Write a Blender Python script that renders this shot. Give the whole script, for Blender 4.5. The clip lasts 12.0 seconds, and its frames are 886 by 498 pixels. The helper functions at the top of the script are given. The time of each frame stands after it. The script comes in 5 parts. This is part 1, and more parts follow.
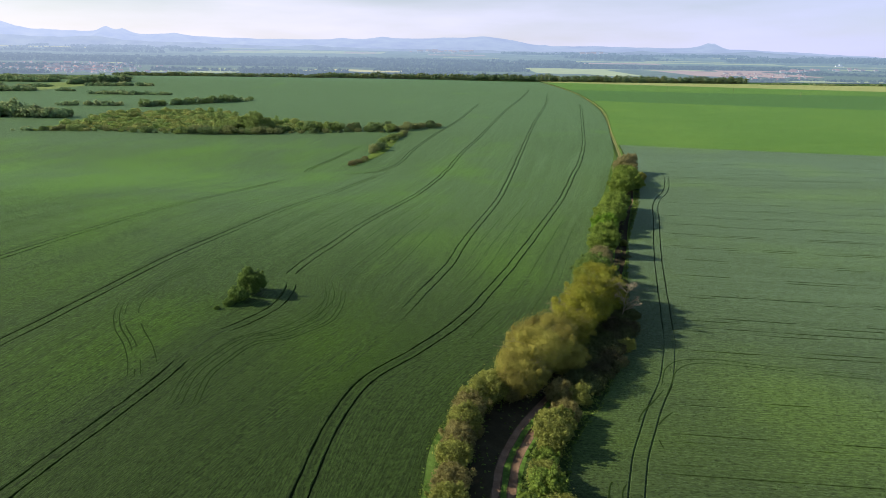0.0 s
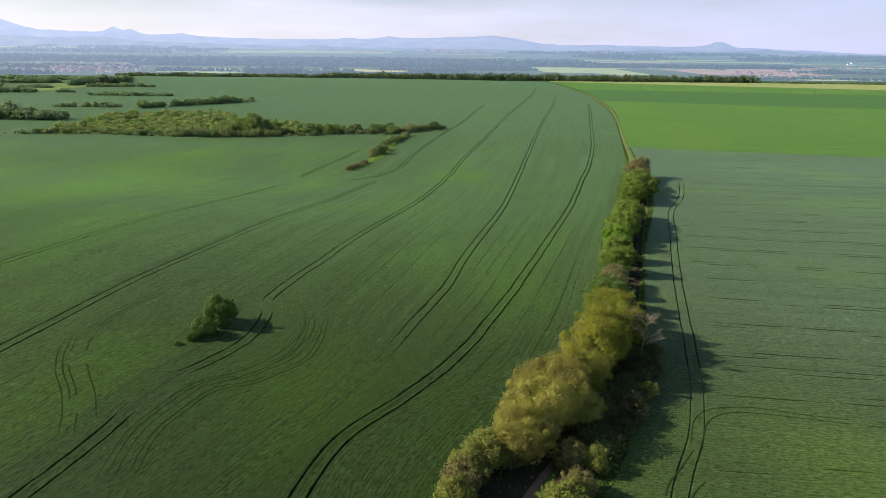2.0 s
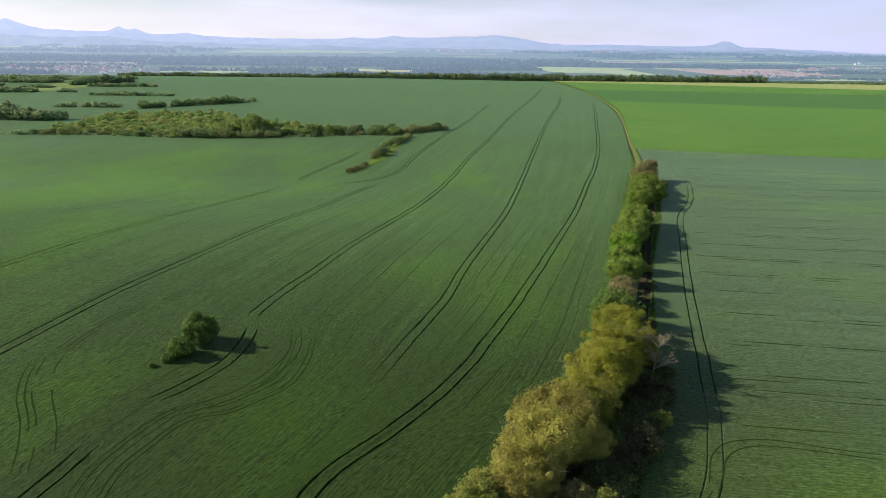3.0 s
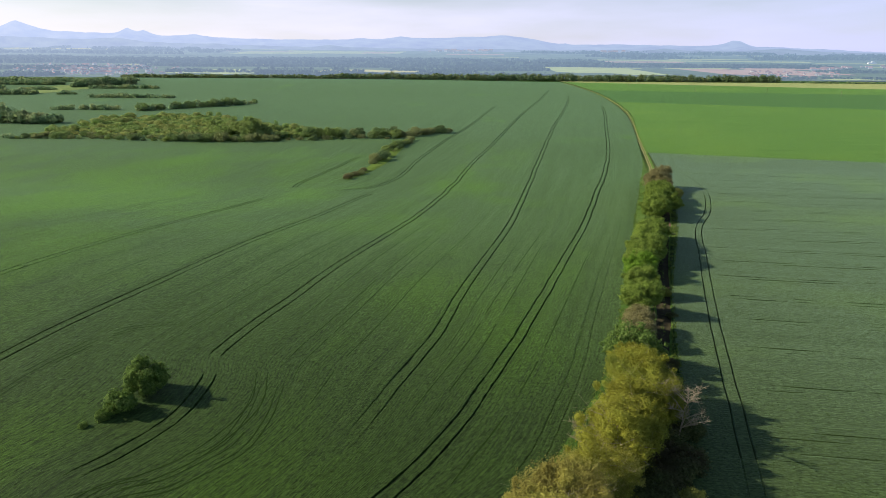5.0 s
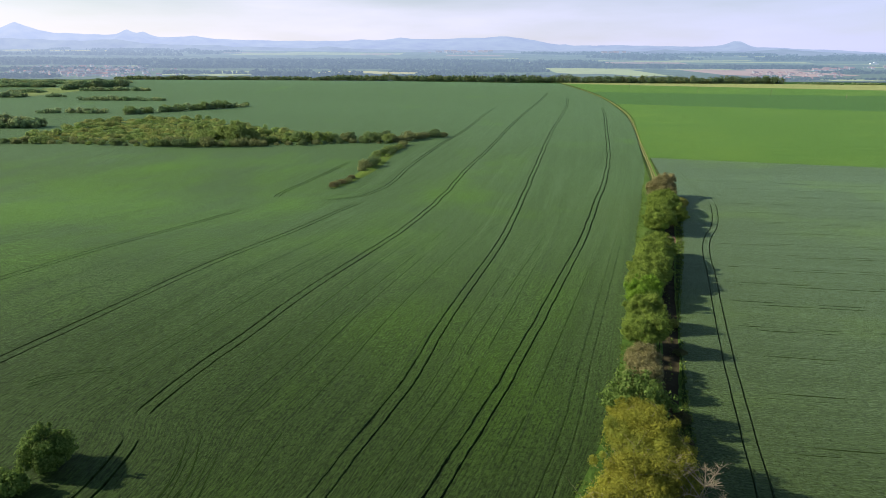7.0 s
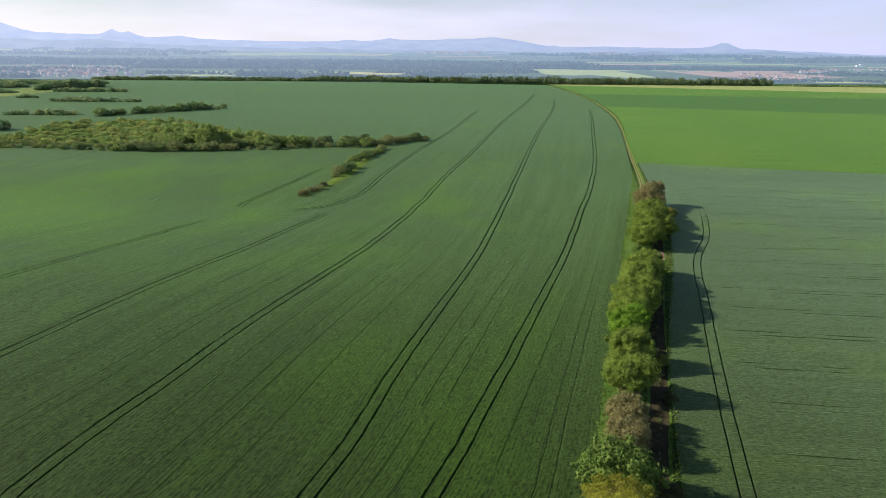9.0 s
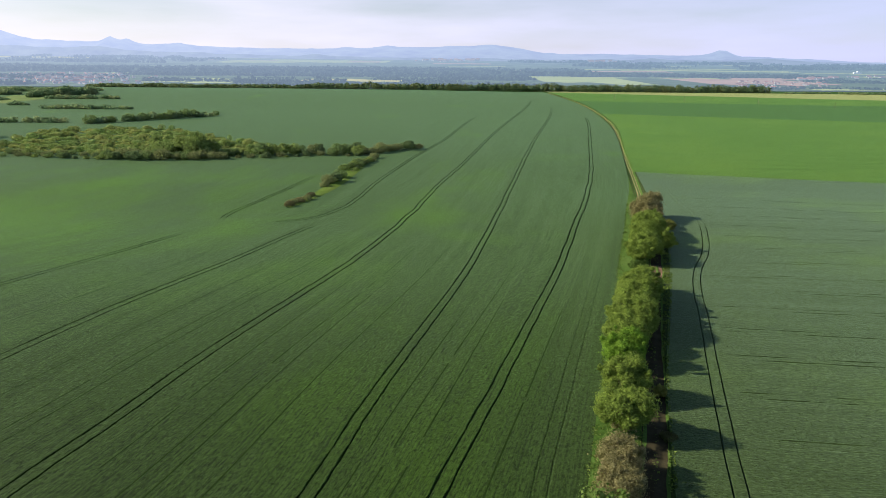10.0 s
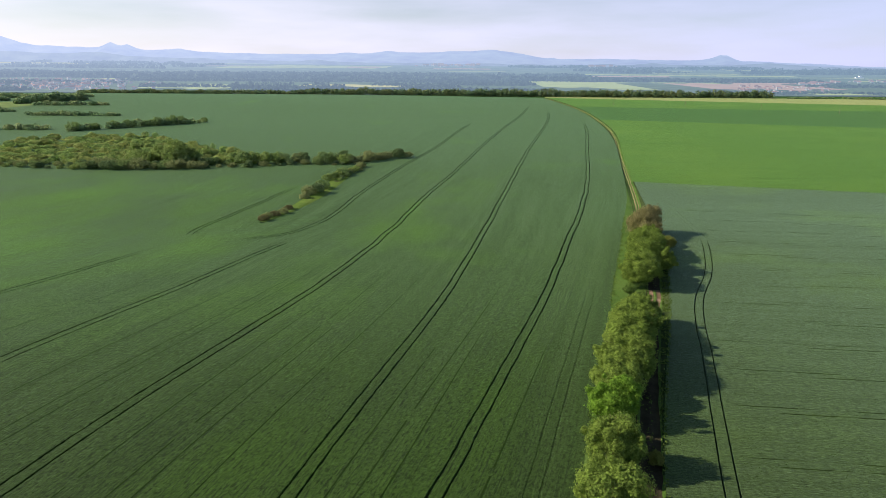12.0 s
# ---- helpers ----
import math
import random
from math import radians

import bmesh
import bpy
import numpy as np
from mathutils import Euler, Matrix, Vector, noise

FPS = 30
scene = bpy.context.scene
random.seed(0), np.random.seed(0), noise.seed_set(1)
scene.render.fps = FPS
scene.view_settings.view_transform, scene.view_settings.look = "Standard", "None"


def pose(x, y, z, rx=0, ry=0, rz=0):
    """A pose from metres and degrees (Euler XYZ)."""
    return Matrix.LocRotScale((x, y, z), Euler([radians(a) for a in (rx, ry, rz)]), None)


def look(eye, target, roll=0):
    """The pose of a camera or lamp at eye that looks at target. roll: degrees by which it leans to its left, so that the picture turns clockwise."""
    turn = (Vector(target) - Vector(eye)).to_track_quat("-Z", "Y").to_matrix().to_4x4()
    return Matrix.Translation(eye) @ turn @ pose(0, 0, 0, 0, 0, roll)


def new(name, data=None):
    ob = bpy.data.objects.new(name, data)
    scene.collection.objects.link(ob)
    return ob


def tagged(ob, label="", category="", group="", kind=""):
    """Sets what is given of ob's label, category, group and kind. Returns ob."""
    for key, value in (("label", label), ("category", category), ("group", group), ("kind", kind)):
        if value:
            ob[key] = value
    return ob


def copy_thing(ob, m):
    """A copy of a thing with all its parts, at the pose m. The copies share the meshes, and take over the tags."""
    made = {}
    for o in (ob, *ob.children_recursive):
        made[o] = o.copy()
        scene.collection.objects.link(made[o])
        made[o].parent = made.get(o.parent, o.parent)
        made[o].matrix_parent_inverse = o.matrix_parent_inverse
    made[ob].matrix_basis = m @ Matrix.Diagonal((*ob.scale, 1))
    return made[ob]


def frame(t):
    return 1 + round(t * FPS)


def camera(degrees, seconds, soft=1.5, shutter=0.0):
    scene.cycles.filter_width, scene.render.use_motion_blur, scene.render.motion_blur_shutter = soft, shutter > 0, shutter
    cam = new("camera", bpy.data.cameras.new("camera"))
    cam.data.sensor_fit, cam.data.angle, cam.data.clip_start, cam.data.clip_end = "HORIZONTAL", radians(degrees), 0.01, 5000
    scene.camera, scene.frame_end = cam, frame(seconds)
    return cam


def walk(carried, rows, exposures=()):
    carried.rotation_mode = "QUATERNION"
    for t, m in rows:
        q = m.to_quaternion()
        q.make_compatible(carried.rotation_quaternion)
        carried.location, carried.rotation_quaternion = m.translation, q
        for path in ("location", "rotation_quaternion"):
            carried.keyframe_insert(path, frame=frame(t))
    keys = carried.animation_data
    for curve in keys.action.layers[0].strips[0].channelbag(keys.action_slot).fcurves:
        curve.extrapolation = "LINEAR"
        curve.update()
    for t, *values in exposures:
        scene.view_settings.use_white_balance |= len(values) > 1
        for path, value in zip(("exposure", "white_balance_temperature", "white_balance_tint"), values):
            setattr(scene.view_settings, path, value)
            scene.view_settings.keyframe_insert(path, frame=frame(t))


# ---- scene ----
cam = camera(71.0, 12.0, soft=0.5)
PATH = [
    (0, (1.952, -1.396, 47.11), (1.893, 0.513, 46.518), 0.6),
    (0.5, (2.344, 2.358, 47.131), (2.282, 4.267, 46.537), 0.5),
    (1, (2.755, 6.06, 47.14), (2.688, 7.969, 46.546), 0.5),
    (1.5, (3.259, 9.948, 47.137), (3.184, 11.856, 46.542), 0.4),
    (2, (3.743, 13.913, 47.083), (3.661, 15.821, 46.489), 0.4),
    (2.5, (4.143, 17.812, 47.095), (4.055, 19.719, 46.5), 0.4),
    (3, (4.722, 21.805, 47.129), (4.626, 23.712, 46.534), 0.4),
    (5, (6.653, 37.872, 47.108), (6.532, 39.778, 46.514), 0.2),
    (5.5, (7.188, 42.061, 47.1), (7.062, 43.967, 46.507), 0.1),
    (6, (7.845, 45.956, 47.308), (7.718, 47.862, 46.715), 0.2),
    (6.5, (8.78, 49.884, 47.406), (8.653, 51.79, 46.813), 0.2),
    (7, (9.893, 53.96, 47.364), (9.769, 55.867, 46.773), 0.1),
    (7.5, (10.951, 57.987, 47.348), (10.839, 59.895, 46.758), 0.2),
    (7.7, (11.372, 59.482, 47.34), (11.26, 61.39, 46.749), 0.2),
    (9.5, (15.926, 74.918, 47.214), (15.839, 76.829, 46.63), 0.3),
    (10, (17.303, 79.288, 47.143), (17.215, 81.204, 46.575), 0.3),
    (10.5, (18.632, 83.823, 47.143), (18.541, 85.742, 46.587), 0.3),
    (11, (20.093, 88.161, 47.134), (20.0, 90.08, 46.58), 0.2),
    (11.5, (21.594, 92.458, 47.105), (21.501, 94.377, 46.551), 0.2),
    (12, (23.073, 96.539, 47.032), (22.98, 98.459, 46.479), 0.2),
]
walk(cam, [(t, look(eye, target, roll)) for t, eye, target, roll in PATH])

# ---- world and sun ----
SUN_EL, SUN_AZ = radians(29.5), radians(270.0 + 3.0)     # azimuth clockwise from +y; the sun stands over -x
sun_way = Vector((math.sin(SUN_AZ) * math.cos(SUN_EL), math.cos(SUN_AZ) * math.cos(SUN_EL), math.sin(SUN_EL)))
world = bpy.data.worlds.new("world")
scene.world = world
world.use_nodes = True
wn = world.node_tree.nodes
sky = wn.new("ShaderNodeTexSky")
sky.sky_type = "NISHITA"
sky.sun_disc = False
sky.sun_elevation, sky.sun_rotation = SUN_EL, SUN_AZ
sky.altitude, sky.air_density, sky.dust_density, sky.ozone_density = 300, 1.0, 0.6, 1.5
wn["Background"].inputs["Strength"].default_value = 0.084
way_up = wn.new("ShaderNodeSeparateXYZ")               # a bright veil of haze low in the sky, with faint wisps
place = wn.new("ShaderNodeTexCoord")
wisp = wn.new("ShaderNodeTexNoise")
stretch = wn.new("ShaderNodeMapping")
stretch.inputs["Scale"].default_value = (2.4, 2.4, 15.0)
wisp.inputs["Scale"].default_value, wisp.inputs["Detail"].default_value = 1.6, 5.0
thin = wn.new("ShaderNodeMapRange")
thin.inputs["From Min"].default_value, thin.inputs["From Max"].default_value = 0.0, 0.26
thin.inputs["To Min"].default_value, thin.inputs["To Max"].default_value = 0.80, 0.0
blend = wn.new("ShaderNodeMath")
blend.operation = "MULTIPLY_ADD"
blend.inputs[1].default_value = 0.95
shift = wn.new("ShaderNodeMath")
shift.operation = "SUBTRACT"
shift.inputs[1].default_value = 0.47
veil = wn.new("ShaderNodeMix")
veil.data_type = "RGBA"
wl = world.node_tree.links
wl.new(place.outputs["Generated"], way_up.inputs[0])
wl.new(place.outputs["Generated"], stretch.inputs["Vector"])
wl.new(stretch.outputs["Vector"], wisp.inputs["Vector"])
wl.new(way_up.outputs["Z"], thin.inputs["Value"])
wl.new(wisp.outputs["Fac"], blend.inputs[0])
wl.new(thin.outputs["Result"], blend.inputs[2])
wl.new(blend.outputs[0], shift.inputs[0])
wl.new(shift.outputs[0], veil.inputs[0])
sunward = wn.new("ShaderNodeMapRange")                 # whiter towards the sun, bluer away from it
sunward.inputs["From Min"].default_value, sunward.inputs["From Max"].default_value = -0.55, 0.55
white = wn.new("ShaderNodeMix")
white.data_type = "RGBA"
white.inputs[6].default_value, white.inputs[7].default_value = (10.4, 9.9, 11.4, 1), (6.6, 7.0, 10.9, 1)
wl.new(way_up.outputs["X"], sunward.inputs["Value"])
wl.new(sunward.outputs["Result"], white.inputs[0])
wl.new(white.outputs[2], veil.inputs[7])
wl.new(sky.outputs["Color"], veil.inputs[6])
wl.new(veil.outputs[2], wn["Background"].inputs["Color"])
sun = new("sun", bpy.data.lights.new("sun", "SUN"))
sun.data.energy, sun.data.angle, sun.data.color = 5.0, radians(0.6), (1.0, 0.90, 0.74)
sun.matrix_world = look(sun_way * 100, (0, 0, 0))
scene.view_settings.exposure = 0.33

# ---- terrain and plan ----
def knots(v, xs, ys):
    """A smooth curve through knots."""
    xs, ys = np.asarray(xs, float), np.asarray(ys, float)
    v = np.clip(np.asarray(v, float), xs[0], xs[-1])
    d = np.gradient(ys, xs)
    i = np.clip(np.searchsorted(xs, v, side="right") - 1, 0, len(xs) - 2)
    h = xs[i + 1] - xs[i]
    t = (v - xs[i]) / h
    return ((2 * t**3 - 3 * t**2 + 1) * ys[i] + (t**3 - 2 * t**2 + t) * h * d[i]
            + (3 * t**2 - 2 * t**3) * ys[i + 1] + (t**3 - t**2) * h * d[i + 1])


LAND_Y = (-400, 0, 70, 115, 150, 190, 250, 300, 380, 470, 690, 1000, 1150, 1500, 1800, 2600, 4300, 4900)
LAND_Z = (-4, -1, -0.5, -0.2, -1.2, -3.2, -6.8, -8.8, -9.0, -6.5, 0, 11, 8, -5, 0, 12, 75, 92)
LEAN = (-.05, -.05, -.052, -.055, -.055, -.04, -.015, .0, -.012, -.012, -.01, -.012, 0, 0, 0, 0, 0, 0)


def height(x, y):
    """The lie of the land, in metres."""
    x, y = np.asarray(x, float), np.asarray(y, float)
    far = np.clip((y - 1300) / 3000, 0, 1.2)
    return knots(y, LAND_Y, LAND_Z) + knots(y, LAND_Y, LEAN) * 160 * np.tanh(x / 160) - 0.0072 * x * far


# The ways of the wheel tracks through the crop, as x over y
T5 = ((-100, 85, 123, 150, 172, 220, 250, 283, 298, 303, 309, 319, 338, 358, 409, 600, 1010), (-108, -102, -97, -93.2, -92.2, -88, -83.5, -77.5, -74.4, -75.6, -76.1, -75.6, -72.2, -68.3, -61, -40, 20))
T4A = ((-100, 85, 200, 283, 297, 303, 319, 345, 372, 442, 521, 616, 837, 1010), (-88, -82, -70, -57, -53, -45, -36.5, -32, -30, -20, -4.5, 9, 45, 62))
T4B = ((-100, 85, 96, 110, 129, 154, 186, 215, 236, 262, 283, 319, 400, 600, 837, 1010), (-74, -70, -68, -66, -64, -60, -57, -53, -49.5, -45.5, -41.5, -30, -12, 20, 62, 80))
T3 = ((-100, 53, 59, 68, 80, 87, 94, 98, 105, 112, 117, 123, 129, 153, 173, 203, 244, 312, 381, 433, 546, 598, 846, 1010), (-50, -46, -45, -43, -41, -40, -38, -35.7, -32.8, -32.2, -32.8, -34.6, -34.2, -30.5, -28, -23, -16, -6.7, 2, 11.5, 30, 39, 86, 100))
T2 = ((-100, 57, 92, 104, 118, 137, 158, 181, 208, 243, 295, 380, 506, 776, 1010), (-34, -28, -14, -9.5, -6, -1.2, 2, 6, 11, 17, 24.5, 37, 57, 102, 108.4))
T1 = ((-100, 40, 57, 64, 73, 83, 92, 103, 125, 161, 200, 237, 295, 348, 418, 523, 690, 776, 1010), (-16, -15.2, -15.3, -15, -14, -11, -5, 1, 9, 19.5, 30, 40, 54, 67, 82, 100, 125.5, 132, 112.2))
T0 = ((-100, 57, 77, 90, 102, 118, 159, 200, 243, 300, 380, 470, 641, 773, 1010), (-9, -6.5, -1.5, 5, 13, 19, 30.2, 41, 52.4, 66.5, 86, 103, 130.5, 136.8, 115.6))
EDGE = ((-100, 57, 68, 77, 90, 112, 130, 163, 192, 216, 253, 300, 328, 380, 470, 641, 773, 987, 1010), (-5, -2, -1, 3, 9, 20, 27.6, 36.8, 44.4, 51.1, 60.4, 73, 80, 93.5, 111, 137, 141.5, 119.5, 118))
ROAD = ((-100, 50, 58, 67, 75, 82, 98, 118, 138, 164, 192, 232, 247, 290, 340, 375, 478, 650, 773, 987, 1010), (0, 6.5, 7.2, 9.2, 13, 17, 24.5, 32, 38.3, 46, 53.3, 65, 69.5, 80, 89.5, 96.5, 113.5, 140.5, 145, 123, 121))
EDGE_R = ((-100, 58, 69, 78, 100, 121, 150, 178, 200, 232, 300, 380, 425), (8, 14.5, 17, 22, 31, 37, 44.2, 51.7, 58.5, 68.8, 87, 101, 107.8))
TR = ((-100, 50, 59, 63, 68.4, 72.3, 76.7, 82.3, 88, 97, 106, 115, 124.6, 134.6, 147, 163, 186, 209, 233, 247, 264, 275, 286, 303, 357, 408, 440), (16, 20.6, 22.7, 23.9, 25.8, 27.5, 29.5, 32.2, 34.9, 38.3, 40.9, 43.2, 45.7, 48.3, 51.5, 55.9, 62.4, 69.1, 75.8, 80.8, 88.7, 93, 96.6, 101.5, 108, 114.5, 119))


def on(curve, y):
    return knots(y, *curve)


# ---- materials ----
class Nodes:
    """A small wrapper to build node materials."""

    def __init__(self, name):
        self.mat = bpy.data.materials.new(name)
        self.mat.use_nodes = True
        self.tree = self.mat.node_tree
        self.bsdf = self.tree.nodes["Principled BSDF"]
        self.out = self.tree.nodes["Material Output"]
        self.bsdf.inputs["Roughness"].default_value = 0.85
        self.bsdf.inputs["Specular IOR Level"].default_value = 0.25

    def put(self, socket, value):
        if isinstance(value, bpy.types.NodeSocket):
            self.tree.links.new(value, socket)
        elif value is not None:
            socket.default_value = value

    def node(self, kind, **sockets):
        n = self.tree.nodes.new(kind)
        for key, value in sockets.items():
            self.put(n.inputs[key.replace("_", " ")], value)
        return n

    def coords(self, kind="Object"):
        return self.tree.nodes.new("ShaderNodeTexCoord").outputs[kind]

    def where(self):
        return self.tree.nodes.new("ShaderNodeNewGeometry").outputs["Position"]

    def island(self):
        return self.tree.nodes.new("ShaderNodeNewGeometry").outputs["Random Per Island"]

    def chance(self):
        return self.tree.nodes.new("ShaderNodeObjectInfo").outputs["Random"]

    def scaled(self, vector, sx, sy, sz):
        return self.node("ShaderNodeMapping", Vector=vector, Scale=(sx, sy, sz)).outputs["Vector"]

    def noise(self, vector, scale, detail=3.0, rough=0.55):
        return self.node("ShaderNodeTexNoise", Vector=vector, Scale=scale, Detail=detail, Roughness=rough).outputs["Fac"]

    def ramp(self, fac, *stops):
        n = self.node("ShaderNodeValToRGB", Fac=fac)
        e = n.color_ramp.elements
        while len(e) < len(stops):
            e.new(0.5)
        for el, (pos, col) in zip(e, stops):
            el.position = pos
            el.color = (*col, 1) if len(col) == 3 else col
        return n.outputs["Color"]

    def level(self, fac, lo, hi, a=0.0, b=1.0):
        n = self.node("ShaderNodeMapRange", Value=fac)
        n.inputs["From Min"].default_value, n.inputs["From Max"].default_value = lo, hi
        n.inputs["To Min"].default_value, n.inputs["To Max"].default_value = a, b
        return n.outputs["Result"]

    def mix(self, fac, a, b, how="MIX"):
        n = self.tree.nodes.new("ShaderNodeMix")
        n.data_type, n.blend_type = "RGBA", how
        for i, v in ((0, fac), (6, a), (7, b)):
            if isinstance(v, tuple) and len(v) == 3:
                v = (*v, 1)
            self.put(n.inputs[i], v)
        return n.outputs[2]

    def math(self, how, a, b=0.0):
        n = self.tree.nodes.new("ShaderNodeMath")
        n.operation = how
        self.put(n.inputs[0], a), self.put(n.inputs[1], b)
        return n.outputs[0]

    def bump(self, height_, strength=0.5, distance=0.1):
        n = self.node("ShaderNodeBump", Height=height_)
        n.inputs["Strength"].default_value, n.inputs["Distance"].default_value = strength, distance
        self.put(self.bsdf.inputs["Normal"], n.outputs["Normal"])

    def colour(self, c):
        self.put(self.bsdf.inputs["Base Color"], (*c, 1) if isinstance(c, tuple) else c)
        return self


def crop(name, dark, mid, light, fresh, fresh_at=0.62, streak=0.6, gaps=0.5, nap=(1.0, 1.0, 1.0), lush=0.0, spots=()):
    """A standing crop: streaks and long thin lines along the drill rows, patches and grain. lush: fresher growth over the hollow side."""
    m = Nodes(name)
    uv, pos = m.coords("UV"), m.where()
    xyz = m.node("ShaderNodeSeparateXYZ", Vector=pos).outputs
    rows = m.noise(m.scaled(uv, 0.42, 0.009, 1), 1.0, 4, 0.6)
    clump = m.noise(m.scaled(uv, 2.3, 1.5, 1), 1.0, 3, 0.6)
    lines_ = m.noise(m.scaled(uv, 1.9, 0.006, 1), 1.0, 1, 0.5)
    thin = m.noise(m.scaled(uv, 2.4, 0.05, 1), 1.0, 2, 0.5)
    fine = m.noise(m.scaled(uv, 3.4, 0.7, 1), 1.0, 3, 0.6)
    grain = m.noise(m.scaled(uv, 1.6, 0.7, 1), 1.0, 4, 0.75)
    shown = m.level(xyz["Y"], 340, 150, 0.2 * gaps, gaps)     # gaps between the rows close towards the hollow
    broad = m.noise(m.scaled(uv, 0.020, 0.010, 1), 1.0, 4, 0.6)
    if lush:
        side = m.math("MULTIPLY", m.level(xyz["X"], -30, -130), m.level(xyz["Y"], 430, 300))
        broad = m.math("ADD", broad, m.math("MULTIPLY", side, lush))
    for sx, sy, sr in spots:
        away = m.node("ShaderNodeVectorMath", Vector=m.scaled(pos, 1, 0.62, 0))
        away.operation = "DISTANCE"
        away.inputs[1].default_value = (sx, sy * 0.62, 0)
        broad = m.math("ADD", broad, m.level(away.outputs["Value"], sr, 0.0, 0.0, 0.24))
    beyond = m.level(xyz["Y"], 360, 620)                       # haze put into the colour: bluer and more even up the far slope
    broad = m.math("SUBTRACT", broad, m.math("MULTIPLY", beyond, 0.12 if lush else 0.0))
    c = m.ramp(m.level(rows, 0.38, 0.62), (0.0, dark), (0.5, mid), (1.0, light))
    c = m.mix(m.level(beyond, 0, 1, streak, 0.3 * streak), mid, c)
    c = m.mix(m.level(broad, fresh_at - 0.1, fresh_at + 0.14, 0.0, 0.8), c, fresh)
    c = m.mix(m.math("MULTIPLY", m.level(lines_, 0.57, 0.68, 0.0, 0.55), shown), c, m.mix(0.6, dark, (0.012, 0.020, 0.008)))
    c = m.mix(m.math("MULTIPLY", m.level(thin, 0.59, 0.70), shown), c, m.mix(0.5, dark, (0.012, 0.020, 0.008)))
    dashes = m.noise(m.scaled(uv, 3.6, 0.40, 1), 1.0, 2, 0.55)
    c = m.mix(m.math("MULTIPLY", m.level(dashes, 0.565, 0.66, 0.0, 1.0), shown), c, m.mix(0.55, dark, (0.010, 0.016, 0.006)))
    across = m.node("ShaderNodeSeparateXYZ", Vector=uv).outputs["X"]      # drill rows, broken and uneven
    beside = m.math("ABSOLUTE", m.math("SUBTRACT", m.math("FRACT", m.math("DIVIDE", m.math("ADD", across, m.math("MULTIPLY", fine, 0.12)), 0.55)), 0.5))
    between = m.math("MULTIPLY", m.level(beside, 0.24, 0.46), m.level(m.noise(m.scaled(uv, 1.7, 0.55, 1), 1.0, 3, 0.65), 0.38, 0.58))
    c = m.mix(m.math("MULTIPLY", between, m.level(xyz["Y"], 250, 120, 0.0, gaps)), c, m.mix(0.55, dark, (0.010, 0.016, 0.006)))
    c = m.mix(m.level(lines_, 0.36, 0.28, 0.0, gaps * 0.3), c, light)
    c = m.mix(m.level(xyz["Y"], 380, 150, 0.1, 0.5), c, m.ramp(clump, (0.32, (0.12, 0.13, 0.12)), (0.44, (0.50, 0.50, 0.50)), (0.68, (0.64, 0.64, 0.62))), "OVERLAY")
    c = m.mix(0.45, c, m.ramp(fine, (0.3, (0.3, 0.3, 0.3)), (0.7, (0.7, 0.7, 0.7))), "OVERLAY")
    c = m.mix(0.5, c, m.ramp(grain, (0.3, (0.25, 0.25, 0.25)), (0.7, (0.72, 0.72, 0.72))), "OVERLAY")
    specks = m.noise(m.scaled(uv, 2.6, 1.3, 1), 1.0, 3, 0.65)
    c = m.mix(0.42, c, m.ramp(specks, (0.36, (0.16, 0.16, 0.16)), (0.52, (0.60, 0.60, 0.60))), "OVERLAY")
    m.colour(c)
    tall = m.math("ADD", m.math("MULTIPLY", fine, 0.7), m.math("ADD", m.noise(pos, 2.8, 3, 0.75), m.math("MULTIPLY", clump, 0.3)))
    m.bump(tall, 0.45, 0.22)
    m.bsdf.inputs["Specular IOR Level"].default_value = 0.08
    m.bsdf.inputs["Roughness"].default_value = 0.7
    m.bsdf.inputs["Sheen Weight"].default_value = 1.0
    m.bsdf.inputs["Sheen Roughness"].default_value = 0.30
    # sheen tint turned bluer with distance, standing for haze
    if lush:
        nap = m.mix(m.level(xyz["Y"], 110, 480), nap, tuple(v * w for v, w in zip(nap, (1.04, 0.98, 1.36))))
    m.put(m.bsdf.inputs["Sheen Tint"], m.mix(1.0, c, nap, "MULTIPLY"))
    return m.mat


def leafy(name, dark, mid, light, through_=0.3, patch_at=0.45, depth=0.7, other=None, spread=1.0):
    """Leaves: tint by clump and by plant, and light that shines through."""
    m = Nodes(name)
    dark, light = tuple((1 - 0.34 * spread) * v for v in dark), tuple((1 + 0.28 * spread) * v for v in light)
    c = m.ramp(m.island(), (0.0, dark), (0.5, mid), (1.0, light))
    c = m.mix(m.level(m.chance(), 0, 1, 0.0, 0.35), c, m.mix(0.5, mid, dark))
    if other:
        c = m.mix(m.level(m.noise(m.where(), 0.075, 3), 0.44, 0.60), c, other)
    patch = m.noise(m.where(), patch_at, 2)
    c = m.mix(depth, c, m.ramp(patch, (0.3, (0.35, 0.35, 0.35)), (0.7, (0.65, 0.65, 0.65))), "OVERLAY")
    m.colour(c)
    m.bsdf.inputs["Roughness"].default_value = 0.7
    m.bsdf.inputs["Specular IOR Level"].default_value = 0.08
    glow = m.node("ShaderNodeBsdfTranslucent", Color=c)
    both = m.node("ShaderNodeMixShader", Fac=through_)
    m.tree.links.new(m.bsdf.outputs[0], both.inputs[1])
    m.tree.links.new(glow.outputs[0], both.inputs[2])
    m.tree.links.new(both.outputs[0], m.out.inputs["Surface"])
    return m.mat


def bark(name, a, b):
    m = Nodes(name)
    n = m.noise(m.scaled(m.coords(), 6, 6, 1.2), 2.0, 4, 0.6)
    m.colour(m.ramp(n, (0.3, a), (0.7, b)))
    m.bump(n, 0.6, 0.05)
    return m.mat


